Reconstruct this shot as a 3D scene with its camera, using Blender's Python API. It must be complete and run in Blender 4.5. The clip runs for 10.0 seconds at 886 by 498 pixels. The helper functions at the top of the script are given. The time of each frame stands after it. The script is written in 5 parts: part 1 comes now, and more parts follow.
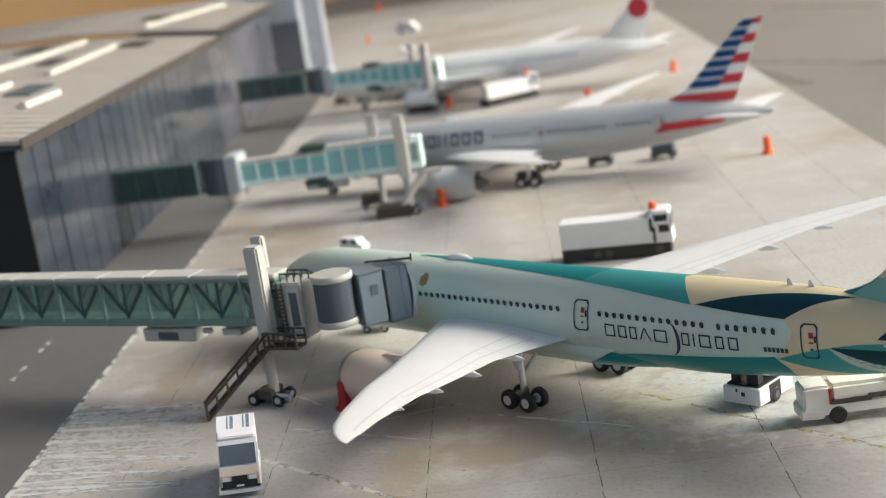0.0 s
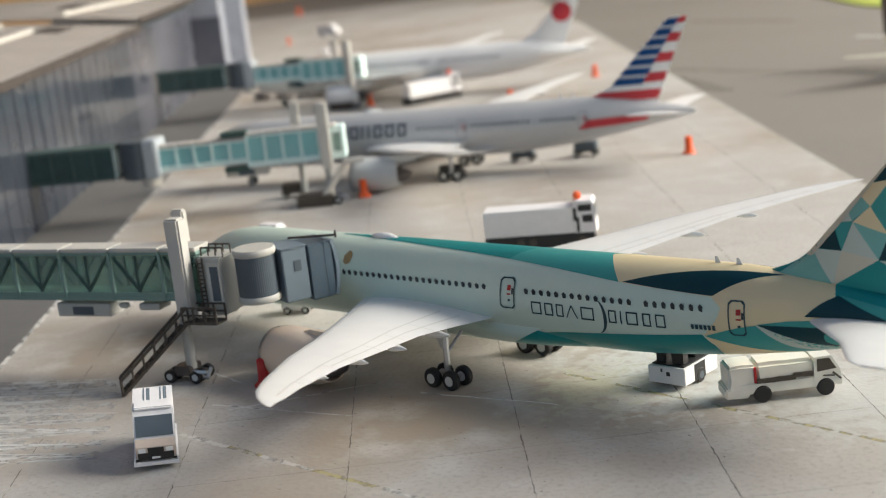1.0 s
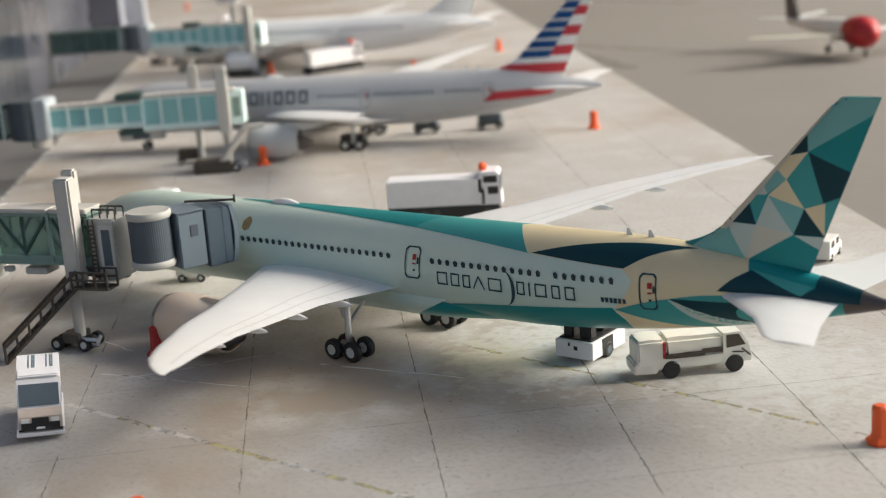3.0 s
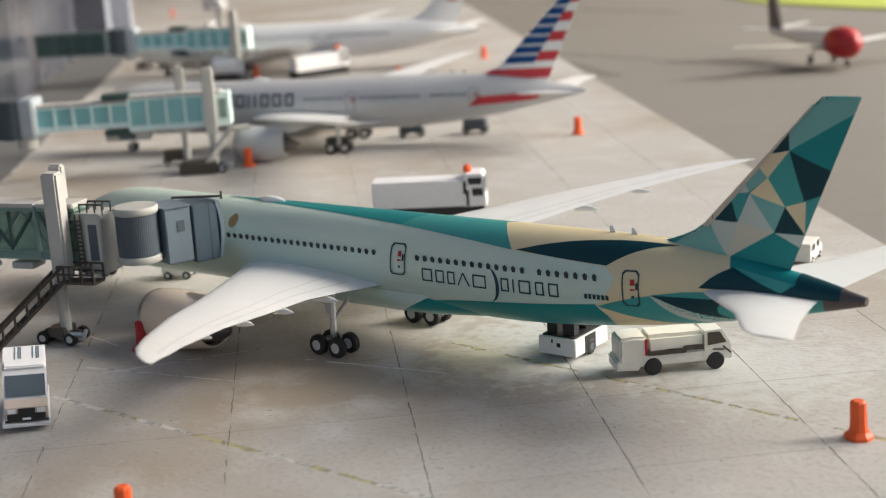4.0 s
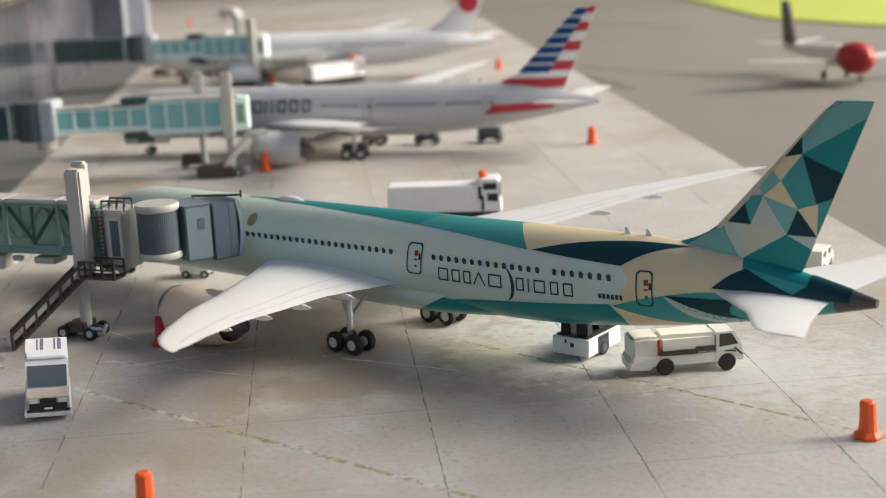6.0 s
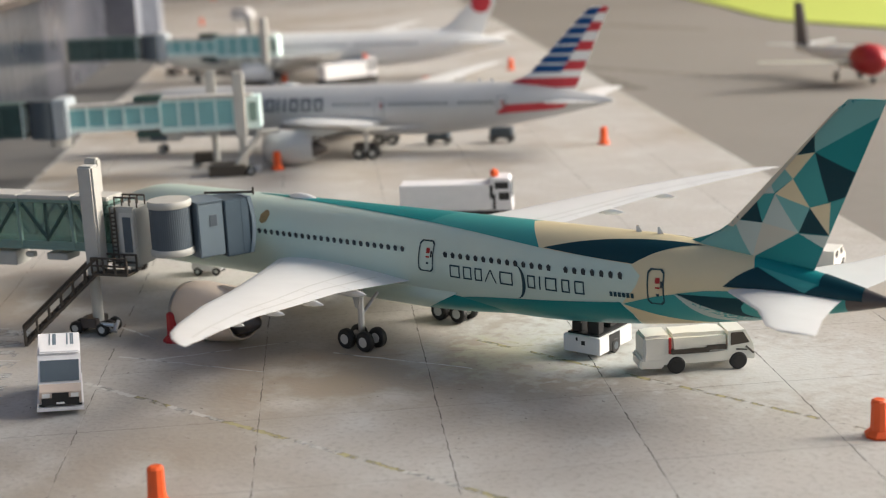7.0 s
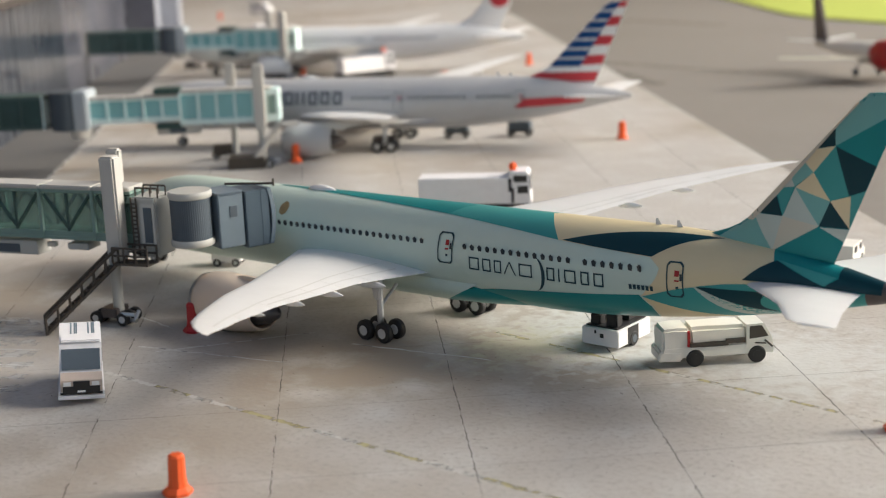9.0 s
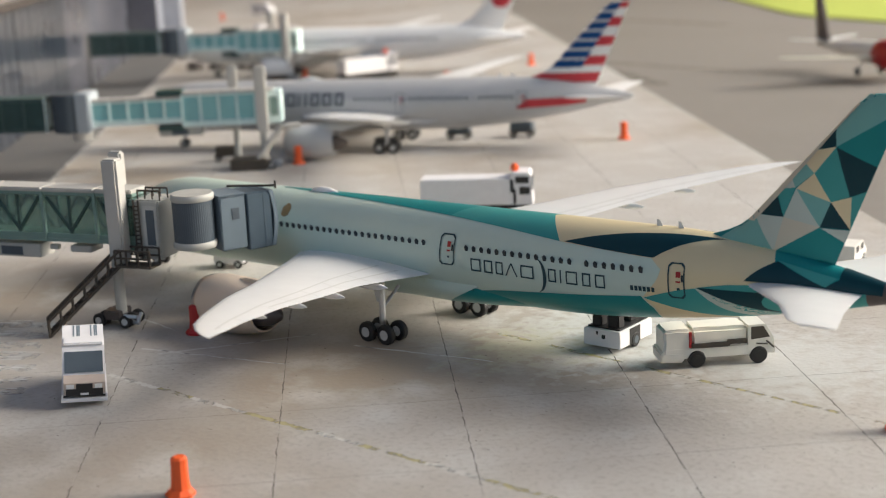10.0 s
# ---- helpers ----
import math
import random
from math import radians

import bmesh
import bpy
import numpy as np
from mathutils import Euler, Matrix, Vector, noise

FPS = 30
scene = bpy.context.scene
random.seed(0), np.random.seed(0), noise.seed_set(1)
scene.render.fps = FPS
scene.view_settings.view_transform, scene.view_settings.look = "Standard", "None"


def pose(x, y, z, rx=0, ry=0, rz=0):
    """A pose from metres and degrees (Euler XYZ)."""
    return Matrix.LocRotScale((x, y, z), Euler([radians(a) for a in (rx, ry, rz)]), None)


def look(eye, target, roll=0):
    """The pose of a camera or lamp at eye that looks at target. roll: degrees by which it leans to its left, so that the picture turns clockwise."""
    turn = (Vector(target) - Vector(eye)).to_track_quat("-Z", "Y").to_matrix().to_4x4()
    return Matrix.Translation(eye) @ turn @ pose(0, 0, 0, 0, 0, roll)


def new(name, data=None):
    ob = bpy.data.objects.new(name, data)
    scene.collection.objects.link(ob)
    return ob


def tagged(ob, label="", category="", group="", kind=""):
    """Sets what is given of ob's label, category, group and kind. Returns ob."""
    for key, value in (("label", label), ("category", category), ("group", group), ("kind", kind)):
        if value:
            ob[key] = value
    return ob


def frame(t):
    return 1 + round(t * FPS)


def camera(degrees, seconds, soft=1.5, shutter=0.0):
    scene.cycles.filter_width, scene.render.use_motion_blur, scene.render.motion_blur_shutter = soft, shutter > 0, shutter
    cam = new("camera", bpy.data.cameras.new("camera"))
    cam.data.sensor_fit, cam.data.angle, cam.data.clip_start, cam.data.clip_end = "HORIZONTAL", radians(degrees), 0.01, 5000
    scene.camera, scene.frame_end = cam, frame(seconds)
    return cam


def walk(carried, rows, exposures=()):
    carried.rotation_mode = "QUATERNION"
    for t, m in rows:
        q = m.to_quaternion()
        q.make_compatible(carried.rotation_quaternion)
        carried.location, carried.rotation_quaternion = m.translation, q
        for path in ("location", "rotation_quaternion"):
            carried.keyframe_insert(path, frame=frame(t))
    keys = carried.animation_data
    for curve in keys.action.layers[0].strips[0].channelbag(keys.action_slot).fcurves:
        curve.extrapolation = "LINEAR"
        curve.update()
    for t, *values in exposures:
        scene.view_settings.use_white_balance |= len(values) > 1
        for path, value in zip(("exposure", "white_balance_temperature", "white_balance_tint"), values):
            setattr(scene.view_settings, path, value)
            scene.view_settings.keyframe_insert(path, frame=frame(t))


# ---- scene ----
cam = camera(35.0, 10.0, soft=1.1)
cam.data.dof.use_dof, cam.data.dof.focus_distance, cam.data.dof.aperture_fstop = True, 0.222, 32.0
PATH = [
    (0, (100.7, -70.624, 34.114), (99.249, -69.33, 33.646), -8.6),
    (0.2, (99.837, -69.824, 34.3), (98.417, -68.505, 33.809), -8.8),
    (0.5, (100.856, -71.339, 33.179), (99.455, -69.998, 32.69), -7.8),
    (0.8, (100.542, -72.097, 32.06), (99.159, -70.731, 31.586), -6.6),
    (1, (99.37, -71.086, 31.313), (98.004, -69.7, 30.85), -6.4),
    (1.2, (99.694, -71.088, 31.67), (98.345, -69.688, 31.201), -6.1),
    (1.5, (99.906, -70.552, 32.176), (98.579, -69.132, 31.704), -5.9),
    (1.7, (99.114, -70.771, 31.224), (97.798, -69.343, 30.743), -5.4),
    (2, (98.758, -71.876, 30.045), (97.462, -70.434, 29.556), -4.8),
    (2.2, (98.415, -71.992, 29.756), (97.129, -70.544, 29.257), -4.6),
    (2.5, (97.754, -71.206, 29.349), (96.485, -69.744, 28.846), -4.4),
    (2.8, (97.719, -70.784, 29.63), (96.461, -69.315, 29.121), -4.3),
    (3, (96.963, -69.481, 30.089), (95.712, -68.006, 29.581), -4.2),
    (4.5, (97.692, -70.966, 29.019), (96.46, -69.468, 28.534), -3.3),
    (5, (97.727, -71.272, 28.874), (96.491, -69.774, 28.397), -3.1),
    (5.5, (98.011, -71.656, 28.88), (96.769, -70.161, 28.406), -2.9),
    (7, (98.16, -72.053, 28.568), (96.9, -70.572, 28.098), -2.6),
    (7.5, (98.314, -72.293, 28.568), (97.048, -70.817, 28.1), -2.5),
    (8, (98.355, -72.608, 28.496), (97.085, -71.136, 28.027), -2.4),
    (8.5, (98.15, -72.52, 28.436), (96.878, -71.051, 27.964), -2.4),
    (9, (98.154, -72.433, 28.4), (96.878, -70.968, 27.925), -2.4),
    (9.5, (98.285, -72.513, 28.426), (97.007, -71.05, 27.951), -2.5),
    (10, (98.299, -72.47, 28.55), (97.02, -71.008, 28.075), -2.6),
]
K = 0.0025            # 1:400 models: one metre of the full-size airport is 2.5 mm
walk(cam, [(t, look(Vector(eye) * K, Vector(target) * K, roll)) for t, eye, target, roll in PATH], [(0.0, 0.25, 6300, 6), (1.0, 0.18, 6370, 7), (2.0, 0.15, 6410, 8), (10.0, 0.16, 6440, 9)])

# ---- light: sun, sky for soft room light, added area lamp for side daylight ----
world = bpy.data.worlds.new("room_daylight")
scene.world = world
world.use_nodes = True
wn, wl = world.node_tree.nodes, world.node_tree.links
sky = wn.new("ShaderNodeTexSky")
sky.sky_type, sky.sun_disc = "NISHITA", False
SUN_ELEVATION, SUN_ROTATION = 27.0, 50.0
sky.sun_elevation, sky.sun_rotation = radians(SUN_ELEVATION), radians(SUN_ROTATION)
sky.air_density, sky.dust_density, sky.ozone_density = 1.0, 4.0, 0.6
wl.new(sky.outputs["Color"], wn["Background"].inputs["Color"])
wn["Background"].inputs["Strength"].default_value = 0.125
sun_data = bpy.data.lights.new("sun", "SUN")
sun_data.energy, sun_data.angle, sun_data.color = 1.95, radians(17), (1.0, 0.95, 0.88)
sun = new("sun", sun_data)
a, e = radians(SUN_ROTATION), radians(SUN_ELEVATION)
sun.matrix_world = look((math.sin(a) * math.cos(e), math.cos(a) * math.cos(e), math.sin(e)), (0, 0, 0))


# added area lamp out of view, standing for daylight from an assumed side window
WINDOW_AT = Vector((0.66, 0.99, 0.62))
window_data = bpy.data.lights.new("assumed_window_light", "AREA")
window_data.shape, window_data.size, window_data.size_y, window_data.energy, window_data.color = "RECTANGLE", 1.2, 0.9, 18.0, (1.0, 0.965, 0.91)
window_lamp = new("assumed_window_light", window_data)
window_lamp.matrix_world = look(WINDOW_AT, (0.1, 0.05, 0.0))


# ---- materials ----
def node_material(name):
    m = bpy.data.materials.new(name)
    m.use_nodes = True
    return m, m.node_tree.nodes, m.node_tree.links, m.node_tree.nodes["Principled BSDF"]


def paint(name, colour, rough=0.4, vary=0.08, grain=120.0, bump=0.05, metal=0.0, coarse=14.0, coat=0.0, dirt=None, dirt_amount=0.0, dirt_from=0.5, wear=None):
    """A painted or printed surface: colour varied at two scales, fine relief, optional blotches of dirt."""
    m, n, l, b = node_material(name)
    co = n.new("ShaderNodeTexCoord")
    fine, wide = n.new("ShaderNodeTexNoise"), n.new("ShaderNodeTexNoise")
    fine.inputs["Scale"].default_value, fine.inputs["Detail"].default_value = grain / K / 100, 6
    wide.inputs["Scale"].default_value, wide.inputs["Detail"].default_value = coarse / K / 100, 4
    for x in (fine, wide):
        l.new(co.outputs["Object"], x.inputs["Vector"])
    both = n.new("ShaderNodeMath")
    both.operation = "ADD"
    l.new(fine.outputs["Fac"], both.inputs[0]), l.new(wide.outputs["Fac"], both.inputs[1])
    ramp = n.new("ShaderNodeMapRange")
    ramp.inputs["From Min"].default_value, ramp.inputs["From Max"].default_value = 0.6, 1.4
    ramp.inputs["To Min"].default_value, ramp.inputs["To Max"].default_value = 1 - vary, 1 + vary
    l.new(both.outputs[0], ramp.inputs["Value"])
    rnd = n.new("ShaderNodeVectorMath")
    rnd.operation = "SCALE"
    rnd.inputs[0].default_value = colour
    l.new(ramp.outputs["Result"], rnd.inputs["Scale"])
    last = rnd.outputs[0]
    if dirt:
        blot = n.new("ShaderNodeTexNoise")
        blot.inputs["Scale"].default_value, blot.inputs["Detail"].default_value = coarse * 0.45 / K / 100, 8
        l.new(co.outputs["Object"], blot.inputs["Vector"])
        cut = n.new("ShaderNodeMapRange")
        cut.inputs["From Min"].default_value, cut.inputs["From Max"].default_value = dirt_from, dirt_from + 0.22
        cut.inputs["To Max"].default_value = dirt_amount
        l.new(blot.outputs["Fac"], cut.inputs["Value"])
        mix = n.new("ShaderNodeMix")
        mix.data_type = "RGBA"
        mix.inputs[7].default_value = (*dirt, 1)
        l.new(cut.outputs["Result"], mix.inputs[0]), l.new(last, mix.inputs[6])
        last = mix.outputs[2]
    if wear is not None:                    # rubbed away in patches
        rub, worn = n.new("ShaderNodeTexNoise"), n.new("ShaderNodeMapRange")
        rub.inputs["Scale"].default_value, rub.inputs["Detail"].default_value = 0.9 / K, 8
        l.new(co.outputs["Object"], rub.inputs["Vector"]), l.new(rub.outputs["Fac"], worn.inputs["Value"])
        worn.inputs["From Min"].default_value, worn.inputs["From Max"].default_value, worn.inputs["To Max"].default_value = wear, wear + 0.16, 0.85
        l.new(worn.outputs["Result"], b.inputs["Alpha"])
    l.new(last, b.inputs["Base Color"])
    rr = n.new("ShaderNodeMapRange")
    rr.inputs["To Min"].default_value, rr.inputs["To Max"].default_value = max(rough - 0.1, 0.02), min(rough + 0.1, 1)
    l.new(wide.outputs["Fac"], rr.inputs["Value"]), l.new(rr.outputs["Result"], b.inputs["Roughness"])
    b.inputs["Metallic"].default_value, b.inputs["Coat Weight"].default_value = metal, coat
    if bump:
        bp = n.new("ShaderNodeBump")
        bp.inputs["Strength"].default_value, bp.inputs["Distance"].default_value = bump, 0.1 * K
        l.new(fine.outputs["Fac"], bp.inputs["Height"]), l.new(bp.outputs["Normal"], b.inputs["Normal"])
    return m


def glass(name, colour, rough=0.08):
    m, n, l, b = node_material(name)
    b.inputs["Base Color"].default_value = (*colour, 1)
    b.inputs["Transmission Weight"].default_value, b.inputs["Roughness"].default_value, b.inputs["IOR"].default_value = 0.75, rough, 1.3
    return m


M = {}
M["mint"] = paint("mint_gloss_paint", (0.57, 0.69, 0.61), 0.38, 0.03, 60, 0.01, coat=0.12)
M["teal"] = paint("teal_gloss_paint", (0.012, 0.23, 0.235), 0.38, 0.04, 60, 0.01, coat=0.12)
M["teal_mid"] = paint("mid_teal_paint", (0.055, 0.31, 0.295), 0.38, 0.04, 60, 0.01, coat=0.12)
M["teal_light"] = paint("light_teal_paint", (0.16, 0.41, 0.385), 0.38, 0.04, 60, 0.01, coat=0.12)
M["dark"] = paint("dark_petrol_paint", (0.003, 0.042, 0.055), 0.38, 0.05, 60, 0.01, coat=0.12)
M["cream"] = paint("cream_paint", (0.72, 0.61, 0.38), 0.38, 0.03, 60, 0.01, coat=0.12)
M["pale"] = paint("pale_grey_green_paint", (0.47, 0.55, 0.50), 0.38, 0.03, 60, 0.01, coat=0.12)
M["pale_cream"] = paint("pale_cream_paint", (0.56, 0.54, 0.44), 0.38, 0.03, 60, 0.01, coat=0.12)
M["beige_card"] = paint("beige_card", (0.60, 0.49, 0.41), 0.7, 0.06, 150, 0.1, dirt=(0.45, 0.36, 0.3), dirt_amount=0.3)
M["bellows_blue"] = paint("dark_blue_grey_bellows", (0.068, 0.10, 0.128), 0.5, 0.08, 120, 0.08)
M["white"] = paint("white_paint", (0.83, 0.82, 0.80), 0.38, 0.04, 80, 0.02, coat=0.15)
M["white_card"] = paint("white_card", (0.76, 0.74, 0.74), 0.7, 0.05, 150, 0.1, dirt=(0.5, 0.47, 0.43), dirt_amount=0.25)
M["plastic"] = paint("white_resin", (0.80, 0.77, 0.70), 0.6, 0.05, 90, 0.35, dirt=(0.6, 0.53, 0.43), dirt_amount=0.3)
M["peach"] = paint("ivory_nacelle", (0.68, 0.55, 0.43), 0.35, 0.03, 60, 0.02, coat=0.2)
M["silver"] = paint("silver_paint", (0.53, 0.527, 0.525), 0.4, 0.04, 60, 0.02, metal=0.12, coat=0.1)
M["metal"] = paint("bare_metal", (0.55, 0.55, 0.56), 0.3, 0.05, 120, 0.03, metal=0.9)
M["black"] = paint("black_rubber", (0.015, 0.014, 0.014), 0.55, 0.15, 120, 0.1)
M["window"] = paint("dark_window_print", (0.035, 0.045, 0.05), 0.3, 0.1, 100, 0.0)
M["ink"] = paint("dark_ink", (0.03, 0.07, 0.085), 0.35, 0.05, 100, 0.0)
M["grey_ink"] = paint("grey_title_print", (0.11, 0.115, 0.13), 0.4, 0.05, 100, 0.0)
M["brown_ink"] = paint("brown_gold_ink", (0.27, 0.19, 0.09), 0.4, 0.3, 200, 0.0)
M["red"] = paint("red_paint", (0.42, 0.018, 0.02), 0.4, 0.08, 80, 0.05)
M["red_bright"] = paint("bright_red_paint", (0.55, 0.03, 0.045), 0.4, 0.05, 80, 0.02)
M["blue"] = paint("blue_paint", (0.012, 0.07, 0.22), 0.35, 0.06, 80, 0.02)
M["orange"] = paint("orange_resin", (0.85, 0.115, 0.02), 0.5, 0.08, 120, 0.2)
M["cone_brown"] = paint("grey_brown_exhaust", (0.10, 0.085, 0.08), 0.45, 0.1, 80, 0.05, metal=0.3)
M["bridge"] = paint("bridge_grey", (0.47, 0.46, 0.42), 0.55, 0.06, 120, 0.12, dirt=(0.3, 0.28, 0.24), dirt_amount=0.35)
M["bridge_roof"] = paint("bridge_roof_white", (0.53, 0.51, 0.47), 0.6, 0.06, 120, 0.15, dirt=(0.4, 0.37, 0.32), dirt_amount=0.4)
M["bridge_green"] = paint("bridge_green_rail", (0.20, 0.30, 0.26), 0.5, 0.08, 120, 0.1)
M["corridor"] = paint("dark_corridor_green", (0.065, 0.11, 0.102), 0.45, 0.1, 100, 0.05)
M["corridor_film"] = paint("dark_corridor_film", (0.05, 0.092, 0.088), 0.25, 0.25, 60, 0.02)
M["collar"] = paint("pale_blue_grey_collar", (0.42, 0.46, 0.49), 0.5, 0.06, 120, 0.08)
M["card_edge"] = paint("worn_brown_card_edge", (0.055, 0.044, 0.038), 0.8, 0.3, 120, 0.2, dirt=(0.5, 0.47, 0.44), dirt_amount=0.8, dirt_from=0.62)
M["bridge_aqua"] = paint("bridge_aqua_rail", (0.76, 0.90, 0.87), 0.5, 0.06, 120, 0.1)
M["brace"] = paint("dark_green_brace", (0.04, 0.085, 0.075), 0.5, 0.1, 100, 0.05)
M["slate"] = paint("slate_blue_plastic", (0.155, 0.20, 0.235), 0.5, 0.06, 120, 0.08)
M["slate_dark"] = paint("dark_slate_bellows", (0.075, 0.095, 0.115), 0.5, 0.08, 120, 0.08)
M["iron"] = paint("dark_brown_metal", (0.075, 0.062, 0.05), 0.5, 0.15, 120, 0.1, metal=0.3)
M["glass"] = glass("green_bridge_glass", (0.40, 0.52, 0.47))
M["glass_aqua"] = paint("aqua_film_glazing", (0.27, 0.56, 0.57), 0.2, 0.15, 40, 0.02, coat=0.4)
M["windscreen"] = paint("grey_windscreen", (0.09, 0.11, 0.125), 0.15, 0.08, 80, 0.0, coat=0.5)
M["roof"] = paint("grey_card_roof", (0.42, 0.38, 0.34), 0.75, 0.08, 60, 0.25, dirt=(0.33, 0.29, 0.25), dirt_amount=0.5)
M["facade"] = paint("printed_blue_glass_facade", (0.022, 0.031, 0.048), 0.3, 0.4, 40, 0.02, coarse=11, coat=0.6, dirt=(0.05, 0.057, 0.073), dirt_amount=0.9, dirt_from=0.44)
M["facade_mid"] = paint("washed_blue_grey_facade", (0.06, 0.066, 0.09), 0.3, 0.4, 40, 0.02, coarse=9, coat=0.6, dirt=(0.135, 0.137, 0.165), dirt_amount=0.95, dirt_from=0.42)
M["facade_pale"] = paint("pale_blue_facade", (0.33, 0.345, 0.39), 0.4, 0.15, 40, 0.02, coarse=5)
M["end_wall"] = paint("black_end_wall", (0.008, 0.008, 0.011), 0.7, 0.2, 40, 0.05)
M["yellow"] = paint("worn_yellow_paint", (0.46, 0.41, 0.22), 0.8, 0.12, 90, 0.1, coarse=45, wear=0.42)
M["line_white"] = paint("worn_white_paint", (0.66, 0.64, 0.60), 0.8, 0.1, 90, 0.1, coarse=45, wear=0.38)
M["road"] = paint("dark_road_print", (0.125, 0.12, 0.115), 0.85, 0.07, 70, 0.2, dirt=(0.165, 0.155, 0.14), dirt_amount=0.5)
M["taxiway"] = paint("taxiway_print", (0.225, 0.203, 0.177), 0.8, 0.06, 50, 0.1, coarse=3, dirt=(0.18, 0.161, 0.139), dirt_amount=0.6)
M["tyre_mark"] = paint("dark_tyre_shadow_streak", (0.22, 0.195, 0.165), 0.85, 0.1, 60, 0.1, coarse=12, wear=0.36)
M["joint"] = paint("joint_grey", (0.15, 0.13, 0.115), 0.9, 0.1, 90, 0.1, wear=0.36)
M["joint_faint"] = paint("faint_joint_grey", (0.27, 0.245, 0.21), 0.9, 0.1, 90, 0.1, wear=0.45)
M["table"] = paint("tan_wood_table", (0.78, 0.5, 0.24), 0.6, 0.1, 20, 0.1, coarse=2)
M["green_mat"] = paint("lime_green_mat", (0.42, 0.48, 0.085), 0.8, 0.05, 60, 0.1)
M["seam"] = paint("panel_seam_grey", (0.67, 0.66, 0.63), 0.5, 0.05, 80, 0.0)
M["room_wall"] = paint("tan_room_wall", (0.66, 0.43, 0.21), 0.8, 0.05, 4, 0.05, coarse=0.6)
M["wall_paint"] = paint("pale_wall_paint", (0.66, 0.64, 0.61), 0.8, 0.04, 4, 0.05, coarse=0.6)
M["chalk"] = paint("chalky_white_streak", (0.70, 0.69, 0.66), 0.85, 0.08, 90, 0.1, coarse=60, wear=0.31)
M["chalk_haze"] = paint("rubbed_chalk", (0.53, 0.515, 0.485), 0.85, 0.1, 120, 0.1, coarse=70, wear=0.42)
M["wheel_hub"] = paint("light_grey_hub", (0.55, 0.55, 0.54), 0.45, 0.05, 80, 0.05)

for key in ("dark", "teal", "teal_mid", "ink", "blue"):        # printed colours with little shine
    M[key].node_tree.nodes["Principled BSDF"].inputs["Specular IOR Level"].default_value = 0.2


def apron_material():
    """Concrete-grey printed card: slab tone, wide brown stains, painted wing shade, fine speckle."""
    m, n, l, b = node_material("apron_concrete_print")
    co, info = n.new("ShaderNodeNewGeometry"), n.new("ShaderNodeObjectInfo")
    def noise_at(scale, detail):
        x = n.new("ShaderNodeTexNoise")
        x.inputs["Scale"].default_value, x.inputs["Detail"].default_value = scale / K, detail
        l.new(co.outputs["Position"], x.inputs["Vector"])
        return x.outputs["Fac"]
    wide, mid, fine = noise_at(0.035, 5), noise_at(0.22, 6), noise_at(2.6, 5)
    def mixed(fac, a, b2, lo, hi, top):
        r = n.new("ShaderNodeMapRange")
        r.inputs["From Min"].default_value, r.inputs["From Max"].default_value, r.inputs["To Max"].default_value = lo, hi, top
        l.new(fac, r.inputs["Value"])
        x = n.new("ShaderNodeMix")
        x.data_type = "RGBA"
        l.new(r.outputs["Result"], x.inputs[0])
        for i, c in ((6, a), (7, b2)):
            if isinstance(c, tuple):
                x.inputs[i].default_value = (*c, 1)
            else:
                l.new(c, x.inputs[i])
        return x.outputs[2]
    speck, patchy = noise_at(7.0, 3), noise_at(0.9, 8)
    c = mixed(info.outputs["Random"], (0.462, 0.436, 0.402), (0.495, 0.47, 0.437), 0, 1, 1)
    c = mixed(wide, c, (0.33, 0.27, 0.205), 0.46, 0.66, 0.85)
    c = mixed(mid, c, (0.56, 0.55, 0.52), 0.50, 0.72, 0.65)
    c = mixed(fine, c, (0.32, 0.29, 0.255), 0.50, 0.74, 0.6)
    for cx, cy, r in ((-46.0, 24.0, 11.0), (-31.0, 24.0, 13.0), (40.0, -13.5, 4.0), (29.0, -12.0, 7.0), (51.0, -12.0, 9.0), (17.0, -27.0, 8.0), (60.0, 20.0, 10.0), (-8.0, 45.0, 10.0)):      # brown patches: stains, plus wing shade painted in at (29, -12) and (40, -13.5)
        d = n.new("ShaderNodeVectorMath")
        d.operation = "DISTANCE"
        d.inputs[1].default_value = (cx * K, cy * K, 0)
        l.new(co.outputs["Position"], d.inputs[0])
        w = n.new("ShaderNodeMath")
        w.operation, w.inputs[1].default_value = "MULTIPLY_ADD", 14 * K
        l.new(mid, w.inputs[0]), l.new(d.outputs["Value"], w.inputs[2])
        c = mixed(w.outputs[0], c, (0.36, 0.29, 0.21), (r + 7) * K, 5 * K, 0.55)
    for cx, cy, r, tone in ((47.0, 2.5, 9.0, (0.60, 0.61, 0.58)), (60.0, 4.0, 8.0, (0.56, 0.56, 0.54)), (44.0, -2.5, 5.0, (0.40, 0.37, 0.24))):      # pale and olive rubbed patches
        d = n.new("ShaderNodeVectorMath")
        d.operation = "DISTANCE"
        d.inputs[1].default_value = (cx * K, cy * K, 0)
        l.new(co.outputs["Position"], d.inputs[0])
        w = n.new("ShaderNodeMath")
        w.operation, w.inputs[1].default_value = "MULTIPLY_ADD", 22 * K
        l.new(patchy, w.inputs[0]), l.new(d.outputs["Value"], w.inputs[2])
        c = mixed(w.outputs[0], c, tone, (r + 11) * K, (r + 6) * K, 0.75)
    c = mixed(speck, c, (0.24, 0.22, 0.19), 0.62, 0.74, 0.5)
    l.new(c, b.inputs["Base Color"])
    b.inputs["Roughness"].default_value = 0.72
    bp = n.new("ShaderNodeBump")
